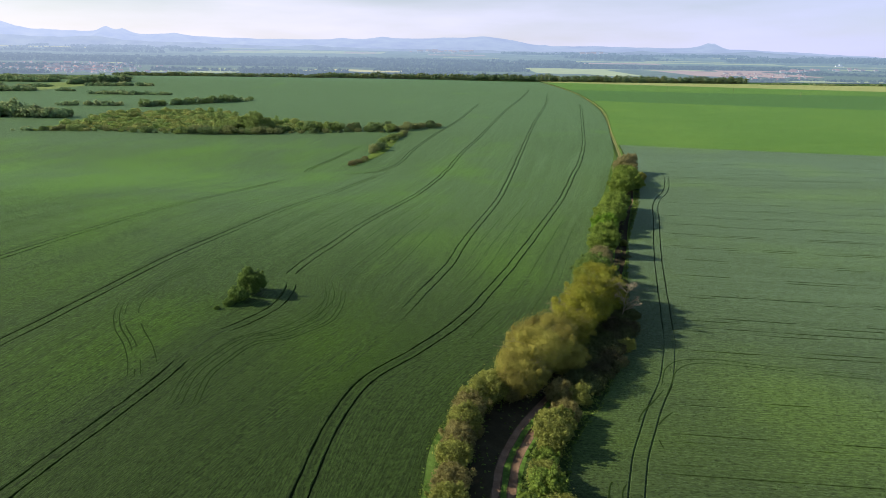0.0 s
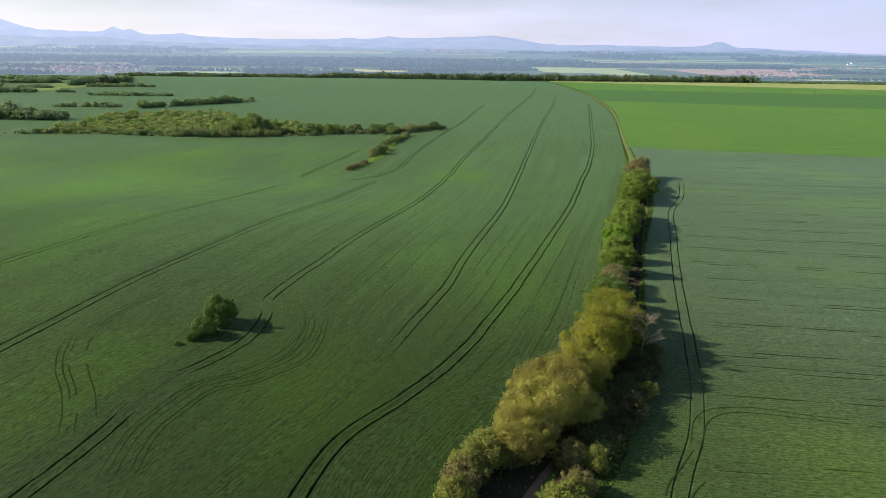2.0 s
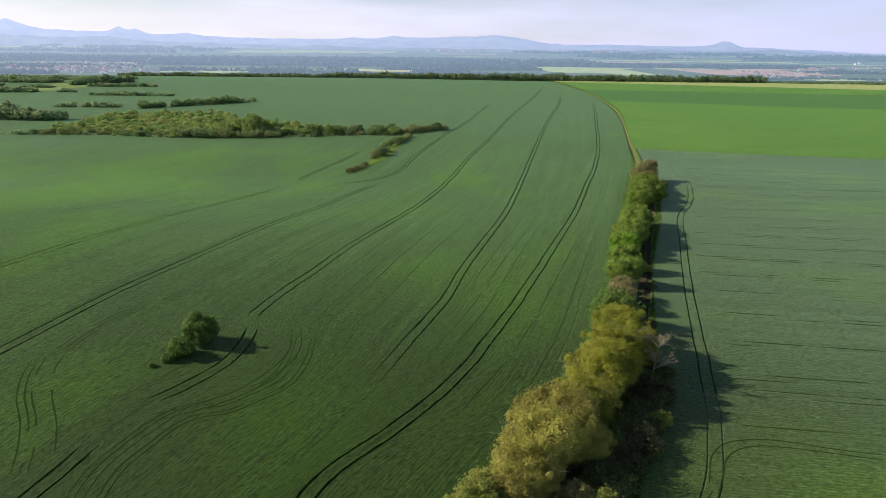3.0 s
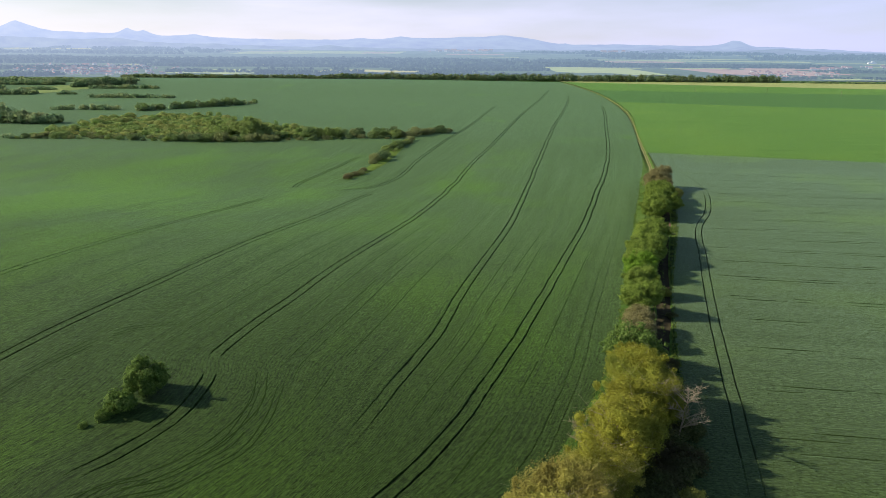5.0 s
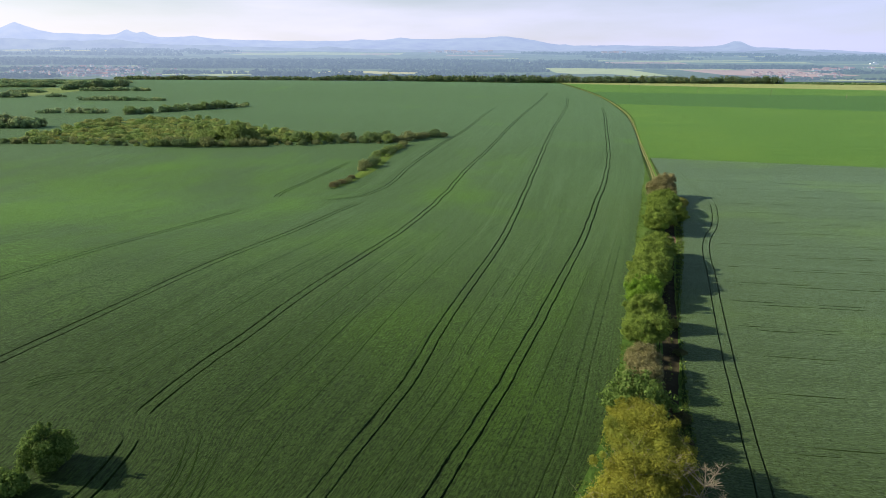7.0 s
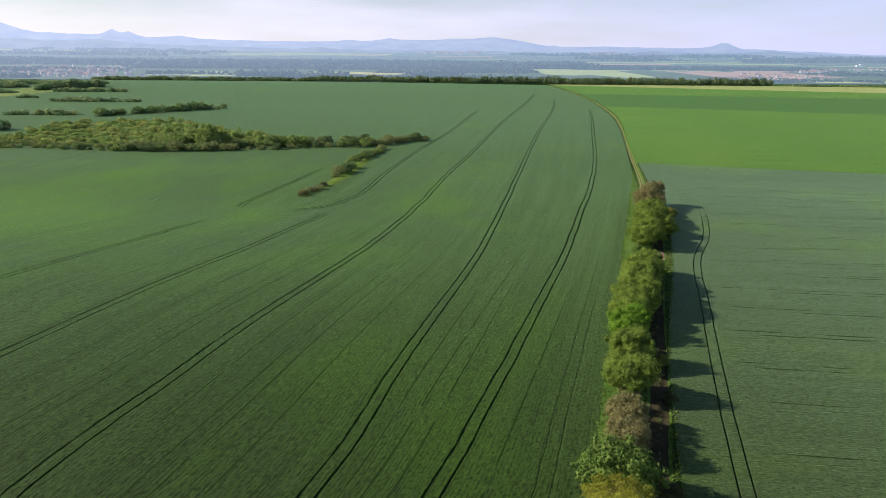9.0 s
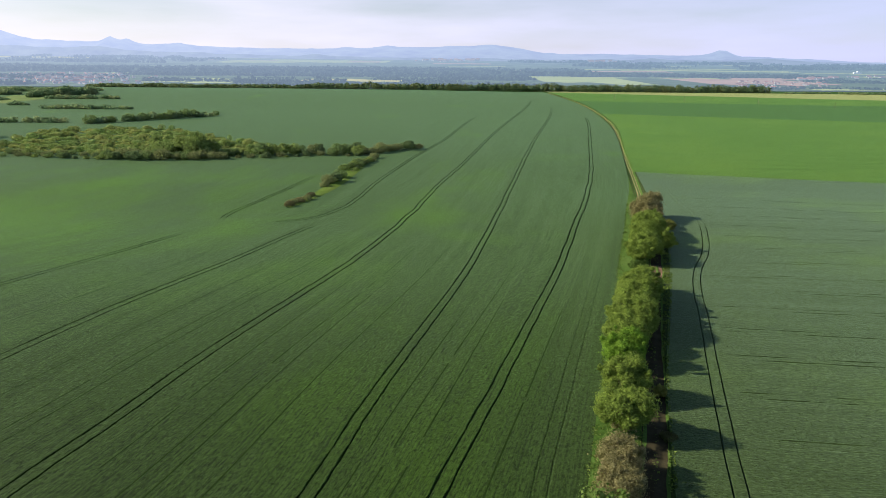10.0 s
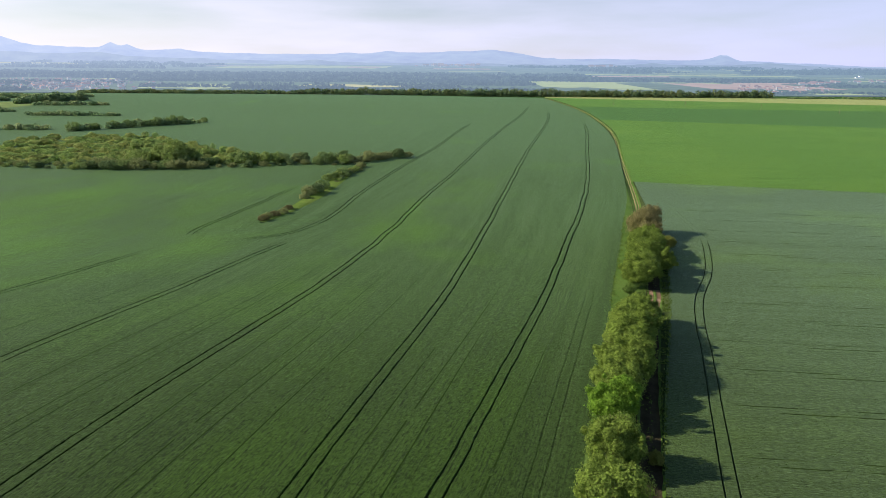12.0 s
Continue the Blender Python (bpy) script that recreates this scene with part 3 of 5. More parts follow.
for one, other_, share_a, share_b, ya, yb in ((T4B, T3, 0.61, 0.70, 128, 270), (T4B, T3, 0.69, 0.78, 126, 262), (T4B, T3, 0.34, 0.42, 140, 240), (T5, T4B, 0.60, 0.72, 150, 250), (T3, T2, 0.37, 0.40, 122, 262),
                                               (T3, T2, 0.46, 0.48, 118, 240), (T3, T2, 0.64, 0.71, 112, 268), (T3, T2, 0.20, 0.20, 140, 230), (T2, T1, 0.42, 0.50, 112, 250), (T2, T1, 0.66, 0.60, 110, 215), (T2, T1, 0.24, 0.28, 130, 220), (T1, T0, 0.45, 0.50, 120, 210)):
    old_y = np.linspace(ya, yb, 24)
    share_ = np.linspace(share_a, share_b, 24)
    wheel_mark(np.stack([on(one, old_y) * (1 - share_) + on(other_, old_y) * share_, old_y], 1), 0.36 + 0.01 * share_a, "faint old wheel line along the wheat rows", -0.42)
far_y = np.linspace(150, 300, 24)
wheel_mark(np.stack([knots(far_y, (150, 192, 213, 237, 267, 300), (-125, -123.6, -122.3, -119.1, -114.5, -107)), far_y], 1), 0.42, "faint old wheel line in the lush wheat", -0.5)
edge_y = np.linspace(128, 222, 32)
wheel_mark(np.stack([on(EDGE_R, edge_y) - 0.15, edge_y], 1), 0.42, "narrow dark furrow along the edge of the wheat")
MARKED = np.unique(np.concatenate(MARK_CELLS) @ np.array([100000, 1]))


# ---- standing blades of the nearer wheat, in their drill rows ----
def blades(name, place_, u_range, v_range, row, step, seed, label, share=1.0):
    """Spiky tufts along the drill rows, thinning out with distance."""
    rng = np.random.default_rng(seed)
    u = np.arange(*u_range, row)
    v = np.arange(*v_range, step)
    U, V = np.meshgrid(u, v)
    U, V = U.ravel() + rng.normal(size=U.size) * 0.07, V.ravel() + rng.uniform(-0.5, 0.5, U.size) * step
    bare = (np.sin(np.round(U / row) * 12.9898) * 43758.5453) % 1 < 0.24
    x, y, ok = place_(U, V)
    ok = ok & ~(bare & (rng.random(len(x)) < 0.93))
    keep = ok & (rng.random(len(x)) < share * (1.0 - 0.93 * fade(y, 150, 262))) & (np.abs(x - 4) < 12 + 0.74 * y)
    keep &= ~np.isin(np.floor(x / 0.35) * 100000 + np.floor(y / 0.35), MARKED)
    x, y = x[keep], y[keep]
    n = len(x)
    z = height(x, y) + CANOPY - 0.03
    a = rng.uniform(0, math.pi, n)
    w = rng.uniform(0.07, 0.14, n)
    h = rng.uniform(0.04, 0.11, n)
    lean = rng.normal(size=(n, 2)) * 0.07
    dx, dy = np.cos(a) * w, np.sin(a) * w
    tip = np.stack([x + lean[:, 0], y + lean[:, 1], z + h], 1)
    v0 = np.stack([x - dx, y - dy, z], 1)
    v1 = np.stack([x + dx, y + dy, z], 1)
    v2 = np.stack([x + dy * 0.8, y - dx * 0.8, z], 1)
    v3 = np.stack([x - dy * 0.8, y + dx * 0.8, z + h * 0.75], 1)
    verts = np.stack([v0, v1, tip, v2, v3, tip + np.stack([dx, dy, 0 * x], 1) * 0.5], 1).reshape(-1, 3)
    faces = np.arange(6 * n).reshape(-1, 3)
    me = bpy.data.meshes.new(name)
    me.vertices.add(len(verts)), me.loops.add(faces.size), me.polygons.add(len(faces))
    me.vertices.foreach_set("co", verts.astype(np.float32).ravel())
    me.loops.foreach_set("vertex_index", faces.ravel().astype(np.int32))
    me.polygons.foreach_set("loop_start", np.arange(0, faces.size, 3, dtype=np.int32))
    me.materials.append(M_TUFT)
    me.update(calc_edges=True)
    return tagged(new(name, me), label, "crop", kind="stuff")


def in_left(U, V):
    i = np.clip(np.searchsorted(FIELD_Y, V) - 1, 0, len(FIELD_Y) - 2)
    f = (V - FIELD_Y[i]) / (FIELD_Y[i + 1] - FIELD_Y[i])
    j = np.clip(np.searchsorted(FIELD_U, U) - 1, 0, len(FIELD_U) - 2)
    g = (U - FIELD_U[j]) / (FIELD_U[j + 1] - FIELD_U[j])
    top = FIELD_X[i, j] * (1 - g) + FIELD_X[i, j + 1] * g
    low = FIELD_X[i + 1, j] * (1 - g) + FIELD_X[i + 1, j + 1] * g
    sunk = np.maximum(FIELD_D[i, j], FIELD_D[i, j + 1]) > 0.1
    return top * (1 - f) + low * f, V, ~sunk & (U < FIELD_U[-1] - 0.2)


blades("wheat_blades", in_left, (float(FIELD_U[0]) + 500, float(FIELD_U[-1])), (46, 265), 0.55, 0.32, 1, "blades of young wheat standing in curved drill rows", 0.75)
RIGHT_Y = ry.copy()


def in_right(U, V):
    left_, mid_ = on(EDGE_R, U), on(TR, U)
    x = left_ + 0.3 + V
    y = U + np.interp(U, RIGHT_Y, shear) * (x - mid_)
    off = np.abs(np.abs(x - mid_) - 0.95)
    near = np.min(np.abs(np.abs(U[:, None] - np.array(lines_y)[None]) - 0.95), 1)
    return x, y, (off > 0.3) & ((near > 0.2) | (x < mid_ + 3))


blades("wheat_blades", in_right, (46, 265), (0.0, 130.0), 0.55, 0.34, 2, "blades of young wheat in straight drill rows", 0.55)


# ---- the fields beyond: barley, a darker band, pale crop ----
def strip_field(name, y0, y1, material, label, rows=24, cols=60, lift=CANOPY):
    t = np.linspace(0, 1, rows)[:, None]
    s = np.linspace(0, 1, cols)[None] ** 1.5
    x = np.repeat(np.linspace(0, 1, cols)[None], rows, 0)
    guess = y0(150.0) + t * (y1(150.0) - y0(150.0))
    start = on(ROAD, guess) + 2.7
    x = start + s * (1300 - start)
    y = y0(x) + t * (y1(x) - y0(x))
    uv = np.stack([y, x], -1)
    ob = sheet(name, np.stack([x, y, height(x, y) + lift], -1), [material], uv)
    return tagged(ob, label, "field", kind="structure")


LINE_A = lambda x: 422.3 - 0.155 * (np.maximum(x, 100) - 116.5)
LINE_B = lambda x: 729 - 0.20 * (np.maximum(x, 100) - 150)
LINE_C = lambda x: 857 - 0.085 * (np.maximum(x, 100) - 136)
LINE_D = lambda x: 1004 - 0.30 * (np.maximum(x, 100) - 136) + 0.0001 * (x - 136) ** 2
LINE_E = lambda x: 1070 - 0.10 * (np.maximum(x, 100) - 136)
strip_field("barley_field", LINE_A, LINE_B, M_BRIGHT, "bright green field of young barley", lift=CANOPY + 0.05)
strip_field("barley_field", LINE_B, LINE_C, M_BAND, "darker green band of barley")
strip_field("barley_field", LINE_C, LINE_D, M_BRIGHT, "green strip of barley below the pale field")
strip_field("pale_field", LINE_D, LINE_E, M_YELLOW, "pale yellow-green field on the rise")

# ---- the farm road with two ruts, and its verges ----
ry = np.concatenate([np.arange(-100, 40, 10.0), np.arange(40, 400, 1.5), np.arange(400, 1000, 5.0)])
mid = on(ROAD, ry)
slope = np.gradient(mid, ry)
wide = np.sqrt(1 + slope**2)
profile = ((-1.9, 0.10, 0), (-1.45, 0.06, 0), (-1.35, 0.02, 1), (-0.50, 0.02, 1), (-0.36, 0.09, 0), (0.36, 0.09, 0), (0.50, 0.02, 1), (1.35, 0.02, 1), (1.45, 0.06, 0), (1.9, 0.10, 0))
wobble = np.array([noise.noise((y * 0.15, 1.3, 0)) for y in ry]) * 0.3
slim = 1 - 0.38 * fade(ry, 320, 350)
frayed = [np.array([noise.noise((y * 0.7, 3.1 * k, 8.0)) for y in ry]) * (0.16 if abs(o) < 1.6 else 0.0) for k, (o, _, _) in enumerate(profile)]
X = np.stack([mid + wobble * (abs(o) < 1.6) + o * wide * (slim if abs(o) < 1.6 else 1) + f for (o, _, _), f in zip(profile, frayed)], 1)
Y = np.repeat(ry[:, None], X.shape[1], 1)
Z = height(X, Y) + 0.03 + np.array([h for _, h, _ in profile])[None]
slots = np.tile([1, 1, 2, 1, 0, 1, 2, 1, 1], (len(ry) - 1, 1))
slots[:, 0] = slots[:, 8] = 0
# stretches under the trees take the earth colour darkened for shade
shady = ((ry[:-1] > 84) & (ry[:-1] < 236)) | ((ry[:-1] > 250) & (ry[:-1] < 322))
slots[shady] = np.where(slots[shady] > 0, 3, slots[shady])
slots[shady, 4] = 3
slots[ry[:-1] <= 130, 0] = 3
dry = ry[:-1] > 326
slots[dry] = np.where(slots[dry] == 2, 4, 0)
road = sheet("road", np.stack([X, Y, Z], -1), [M_VERGE, M_ROAD, M_RUT, M_EARTH_SHADE, M_DRY], None, slots.ravel())
tagged(road, "narrow earth farm road with two pale ruts and a grassy crown", "road", kind="structure")


def verge(edge_a, edge_b, lift_a, lift_b, material, label):
    t = np.linspace(0, 1, 6)[None]
    a, b = edge_a[:, None], edge_b[:, None]
    x = a + t * (b - a)
    y = np.repeat(ry[:, None], 6, 1)
    bumps = np.array([[noise.noise((xx * 0.6, yy * 0.6, 5.0)) for xx, yy in zip(r, q)] for r, q in zip(x, y)])
    z = height(x, y) + lift_a + t * (lift_b - lift_a) + 0.12 * np.sin(t * math.pi) * (1 + bumps)
    return tagged(sheet("verge", np.stack([x, y, z], -1), [material]), label, "grass", kind="structure")


hedge_foot = np.where(ry < 130, on(EDGE, ry) + 0.3 * (mid - on(EDGE, ry)), mid - 2.0 * wide)
verge(on(EDGE, ry) - 0.3, hedge_foot, 0.42, 0.16, M_VERGE, "rough bright grass verge between wheat and road")
verge(hedge_foot, mid - 1.85 * wide, 0.16, 0.09, M_EARTH_SHADE, "strip of bare soil under the hedge, darkened for its shade")
verge(mid + 1.85 * wide, np.where(ry < 425, on(EDGE_R, ry) + 0.3, mid + 2.9), 0.09, 0.42, M_VERGE_SHADED, "rough grass verge of the farm road")


# ---- rough grass on the verges ----
def verge_grass(count, seed):
    """Leaning tufts over both verges and the crown of the road, none in the ruts."""
    rng = np.random.default_rng(seed)
    y = 46 + 300 * rng.random(count) ** 1.3
    a, b_, m = on(EDGE, y) - 0.4, on(EDGE_R, y) + 0.4, on(ROAD, y)
    x = a + rng.random(count) * (b_ - a)
    off = np.abs(x - m)
    keep = (off > 1.7) | ((off < 0.45) & (rng.random(count) < 0.4))
    patch = np.array([noise.noise((p * 0.35, q * 0.35, 6.0)) for p, q in zip(x, y)])
    keep &= (patch > -0.25) & ~((y < 130) & (x < m) & (x > a + 0.4 * (m - a)) & (rng.random(count) < 0.85))
    x, y, m, off, patch = x[keep], y[keep], m[keep], off[keep], patch[keep]
    n = len(x)
    far = np.where(x < m, (m - x) / np.maximum(m - on(EDGE, y), 0.1), (x - m) / np.maximum(on(EDGE_R, y) - m, 0.1))
    z = height(x, y) + 0.08 + 0.34 * np.clip(far, 0, 1)
    h = rng.uniform(0.12, 0.40, n) * (1 + 0.7 * patch) * np.where(off < 0.5, 0.4, np.where(x < m, 0.55, 0.9))
    w = rng.uniform(0.10, 0.24, n)
    t = rng.uniform(0, math.pi, n)
    dx, dy = np.cos(t) * w, np.sin(t) * w
    lean = rng.normal(size=(n, 2)) * 0.14
    tri = np.stack([np.stack([x - dx, y - dy, z], 1), np.stack([x + dx, y + dy, z], 1), np.stack([x + lean[:, 0], y + lean[:, 1], z + h], 1),
                    np.stack([x - dy, y + dx, z], 1), np.stack([x + dy, y - dx, z], 1), np.stack([x - lean[:, 0], y + lean[:, 1], z + h * 0.8], 1)], 1).reshape(-1, 3)
    me = mesh_of("verge_grass", tri, np.arange(6 * n).reshape(-1, 3), [M_GRASS_BLADE])
    return tagged(new("verge_grass", me), "rough tufted grass on the verges of the farm road", "grass", kind="stuff")


verge_grass(34000, 14)

# ---- trees and bushes ----
def tube(bm, a, b, r0, r1, n=6):
    a, b = Vector(a), Vector(b)
    q = (b - a).to_track_quat("Z", "Y")
    rings = []
    for p, r in ((a, r0), (b, r1)):
        rings.append([bm.verts.new(p + q @ Vector((r * math.cos(2 * math.pi * k / n), r * math.sin(2 * math.pi * k / n), 0))) for k in range(n)])
    for k in range(n):
        bm.faces.new((rings[0][k], rings[0][(k + 1) % n], rings[1][(k + 1) % n], rings[1][k]))
    bm.faces.new(rings[1])
    bm.faces.new(rings[0][::-1])


def woody(name, material, high, radius, rng, limbs=5, thick=0.16, twigs=0):
    """A tapered, slightly bent trunk with limbs, and twigs where it is bare."""
    bm = bmesh.new()
    p, r = Vector((0, 0, -0.3)), thick
    top = 0.72 * high
    steps = 4
    knee = []
    for k in range(steps):
        q = Vector((rng.uniform(-.12, .12) * radius * .5, rng.uniform(-.12, .12) * radius * .5, (k + 1) / steps * top))
        tube(bm, p, q, r, r * 0.78, 7)
        knee.append((q, r * 0.78))
        p, r = q, r * 0.78
    for k in range(limbs):
        q, rr = knee[rng.randrange(0, steps)]
        a = 2 * math.pi * (k + rng.random() * .6) / limbs
        reach = radius * rng.uniform(0.55, 1.02)
        e = q + Vector((math.cos(a) * reach, math.sin(a) * reach, rng.uniform(0.15, 0.35) * high * 0.6))
        m = q.lerp(e, 0.5) + Vector((0, 0, 0.05 * high))
        tube(bm, q, m, rr * 0.6, rr * 0.42, 5)
        tube(bm, m, e, rr * 0.42, rr * 0.18, 5)
        for _ in range(twigs):
            s = m.lerp(e, rng.random())
            d = Vector((rng.uniform(-1, 1), rng.uniform(-1, 1), rng.uniform(0.0, 1.1))) * radius * 0.34
            tube(bm, s, s + d * 1.3, rr * 0.22, rr * 0.08, 4)
            tube(bm, s + d * 0.5, s + d * 0.5 + Vector((rng.uniform(-1, 1), rng.uniform(-1, 1), rng.uniform(0, 1))) * radius * 0.2, rr * 0.1, rr * 0.04, 4)
    me = bpy.data.meshes.new(name)
    bm.to_mesh(me)
    bm.free()
    me.materials.append(material)
    return me


def crown_mesh(name, material, lobes, count, size, seed, gaps=0.0, loose=0.08):
    """A crown of many small leaf sprays round uneven lobes, on the outer shell alone. loose: how far the sprays stray from it."""
    rng = np.random.default_rng(seed)
    L = np.array(lobes, float)
    area = (L[:, 3] * L[:, 4] + L[:, 3] * L[:, 5] + L[:, 4] * L[:, 5])
    tries = int(count * 2.4)
    pick = rng.choice(len(L), tries, p=area / area.sum())
    way = rng.normal(size=(tries, 3))
    way /= np.linalg.norm(way, axis=1)[:, None]
    lump = np.array([noise.noise(Vector(w * 2.3) + Vector((i * 3.1, 0, 0))) for w, i in zip(way, pick)])
    r = (1.0 - 0.5 * rng.random(tries) ** 2.4 + rng.normal(size=tries) * loose) * (1 + 0.30 * lump)
    c = L[pick, :3] + way * L[pick, 3:] * r[:, None]
    keep = (c[:, 2] > 0.05) & (lump > -0.6 + gaps * 0.5)
    for k, lobe in enumerate(L):
        keep &= (np.sum(((c - lobe[:3]) / lobe[3:]) ** 2, 1) > 0.52) | (pick == k)
    c, way = c[keep][:count], way[keep][:count]
    n = len(c)
    nor = way * 1.3 + rng.normal(size=(n, 3)) * (0.36 + 1.0 * loose) + np.array([0, 0, 0.2])
    nor /= np.linalg.norm(nor, axis=1)[:, None]
    side = np.cross(nor, rng.normal(size=(n, 3)))
    side /= np.linalg.norm(side, axis=1)[:, None] + 1e-9
    up = np.cross(nor, side)
    s = size * rng.uniform(0.55, 1.35, n)[:, None]
    tipped = nor * s * rng.uniform(-0.25, 0.3, n)[:, None]
    quad = np.stack([c - side * s * 0.5 - up * s * 0.15, c - up * s * 0.62 + tipped, c + side * s * 0.5 + up * s * 0.1, c + up * s * 0.6 + tipped], 1)
    return mesh_of(name, quad.reshape(-1, 3), np.arange(4 * n).reshape(-1, 4), [material])


def tree_lobes(high, radius, rng, low=0.3, count=44):
    """A core and many small tufts over it, so that the crown is knobbly."""
    out = [(0, 0, high * 0.54, radius * 0.58, radius * 0.58, high * 0.32)]
    for k in range(5):
        a = 2 * math.pi * (k / 5 + rng.random() * 0.12)
        f, s = rng.uniform(0.4, 0.55), radius * rng.uniform(0.38, 0.5)
        z = high * rng.uniform(low + 0.1, 0.72)
        out.append((math.cos(a) * radius * f, math.sin(a) * radius * f, z, s, s, min(s, high - z, z)))
    for k in range(count):
        a = 2.39996 * k + rng.random() * 0.5
        up = rng.uniform(-0.75, 1.0)
        ring = math.sqrt(1 - min(1, up * up)) * rng.uniform(0.58, 0.84)
        s = radius * rng.uniform(0.11, 0.27)
        z = high * (0.54 + 0.36 * up * rng.uniform(0.85, 1.1)) 
        out.append((math.cos(a) * radius * ring, math.sin(a) * radius * ring, max(z, high * low * 0.6), s, s, s * rng.uniform(0.7, 1.0)))
    for k in range(12):                                     # sprigs that break the outline
        a, up = rng.uniform(0, 2 * math.pi), rng.uniform(-0.5, 1.0)
        ring = math.sqrt(1 - min(1, up * up)) * rng.uniform(0.85, 1.08)
        s = radius * rng.uniform(0.07, 0.15)
        out.append((math.cos(a) * radius * ring, math.sin(a) * radius * ring, max(high * (0.54 + 0.44 * up), high * low * 0.6), s, s, s * 1.2))
    return out


def make_tree(name, high, radius, leaf, label, category="tree", seed=1, count=3000, size=0.5, low=0.3, limbs=5, gaps=0.0, group="", wood=None, twigs=0, loose=0.10):
    rng = random.Random(seed)
    ob = new(name)
    part("trunk", woody("trunk", wood or M_BARK, high, radius, rng, limbs, 0.035 * high * 0.6, twigs), ob)
    part("crown", crown_mesh("crown", leaf, tree_lobes(high, radius, rng, low), count, size, seed, gaps, loose), ob)
    return tagged(ob, label, category, group)


def stand(ob, x, y, turn=0.0, size=1.0, sink=0.0):
    ob.matrix_basis = pose(x, y, float(height(x, y)) - sink, 0, 0, turn) @ Matrix.Diagonal((size, size, size, 1))
    return ob


def again(ob, x, y, turn=0.0, size=1.0, label="", sink=0.0):
    c = copy_thing(ob, pose(x, y, float(height(x, y)) - sink, 0, 0, turn))
    lot = random.Random(x * 31.7 + y)
    c.scale = (size * lot.uniform(0.9, 1.12), size * lot.uniform(0.9, 1.12), size * lot.uniform(0.86, 1.12))
    if label:
        c["label"] = label
    return c


ROW = "trees along the farm road"
gold_a = stand(make_tree("tree", 9.4, 5.0, M_LEAF_GOLD, "broad roadside tree in golden-yellow young leaf", seed=11, loose=0.17, count=34000, size=0.155, low=0.22, limbs=9, gaps=0.25, group=ROW, wood=M_DEADWOOD, twigs=3), 30, 119.5)
gold_b = stand(make_tree("tree", 9.0, 4.8, M_LEAF_GOLD, "golden-yellow budding roadside tree with bare limbs", seed=12, loose=0.17, count=33000, size=0.15, low=0.2, limbs=10, gaps=0.35, group=ROW, wood=M_DEADWOOD, twigs=4), 26.6, 111)
gold_c = stand(make_tree("tree", 7.8, 4.9, M_LEAF_RUSSET, "russet-olive budding roadside tree with bare limbs", seed=13, loose=0.17, count=32000, size=0.15, low=0.2, limbs=10, gaps=0.4, group=ROW, wood=M_DEADWOOD, twigs=4), 16.6, 92.5)
for x, y, turn, size, ob in ((23.4, 103, 80, 1.0, gold_b), (25.6, 106.5, 200, 0.9, gold_a), (30.5, 114, 300, 0.85, gold_a), (20.2, 97.5, 350, 0.85, gold_b), (16.8, 89, 30, 0.85, gold_c), (12.6, 85.6, 310, 1.02, gold_c), (14.2, 91.5, 70, 0.95, gold_c), (11.4, 80.6, 120, 0.8, gold_c), (20, 90, 30, 0.62, gold_c), (18.6, 96, 140, 0.9, gold_c), (31, 127, 160, 0.72, gold_a), (21.5, 99, 250, 0.75, gold_c), (28, 115, 10, 0.8, gold_b)):
    again(ob, x, y, turn, size)
green_a = stand(make_tree("tree", 8.6, 5.0, M_LEAF, "green leafy tree in the roadside row", seed=21, count=20000, size=0.24, low=0.2, group=ROW), 39.7, 159, 20, 0.86)
green_b = stand(make_tree("tree", 8.2, 4.7, M_LEAF, "round green tree in the roadside row", seed=22, count=20000, size=0.24, low=0.2, group=ROW), 42.5, 170, 0, 0.88)
for x, y, turn, size, ob in ((47.4, 189.5, 200, 0.95, green_b), (51.6, 201, 330, 0.9, green_a), (54.6, 210.5, 20, 0.95, green_b), (57.8, 220, 110, 0.92, green_a), (74, 276, 20, 1.0, green_b), (50, 196, 70, 1.0, green_a), (53, 205.5, 140, 1.02, green_b), (56, 215, 250, 1.05, green_a), (59.5, 225, 30, 0.95, green_b), (67.6, 254, 100, 1.02, green_a),
                             (69.5, 261, 210, 1.08, green_b), (72.5, 271, 300, 1.12, green_a), (76.4, 268, 45, 1.0, green_b), (75.5, 281, 160, 1.08, green_a), (79.4, 286, 260, 0.95, green_b), (78.5, 291, 330, 1.0, green_a), (82.5, 300, 90, 0.92, green_b)):
    again(ob, x, y, turn, size)
lime = stand(make_tree("tree", 8.3, 4.5, M_LEAF_LIME, "bright lime-green tree in the roadside row", seed=31, count=20000, size=0.23, low=0.2, group=ROW), 45.2, 182, 0, 0.9)
brown = stand(make_tree("tree", 6.4, 3.6, M_LEAF_BROWN, "thin brownish tree with few young leaves", seed=41, loose=0.2, count=12000, size=0.20, low=0.2, gaps=0.15, group=ROW), 82.2, 310, 0, 1.5)
again(brown, 35.2, 141, 60, 0.95), again(brown, 36.0, 145, 310, 0.85), again(brown, 86, 315, 130, 1.5), again(brown, 83.5, 305, 250, 1.1), again(brown, 37, 149, 200, 0.8)
dark = stand(make_tree("bush", 5.4, 3.8, M_LEAF_DARK, "dense dark green bush in the roadside row", "bush", seed=42, count=6500, size=0.24, low=0.2, group=ROW), 32.2, 132.6, 0, 1.3)

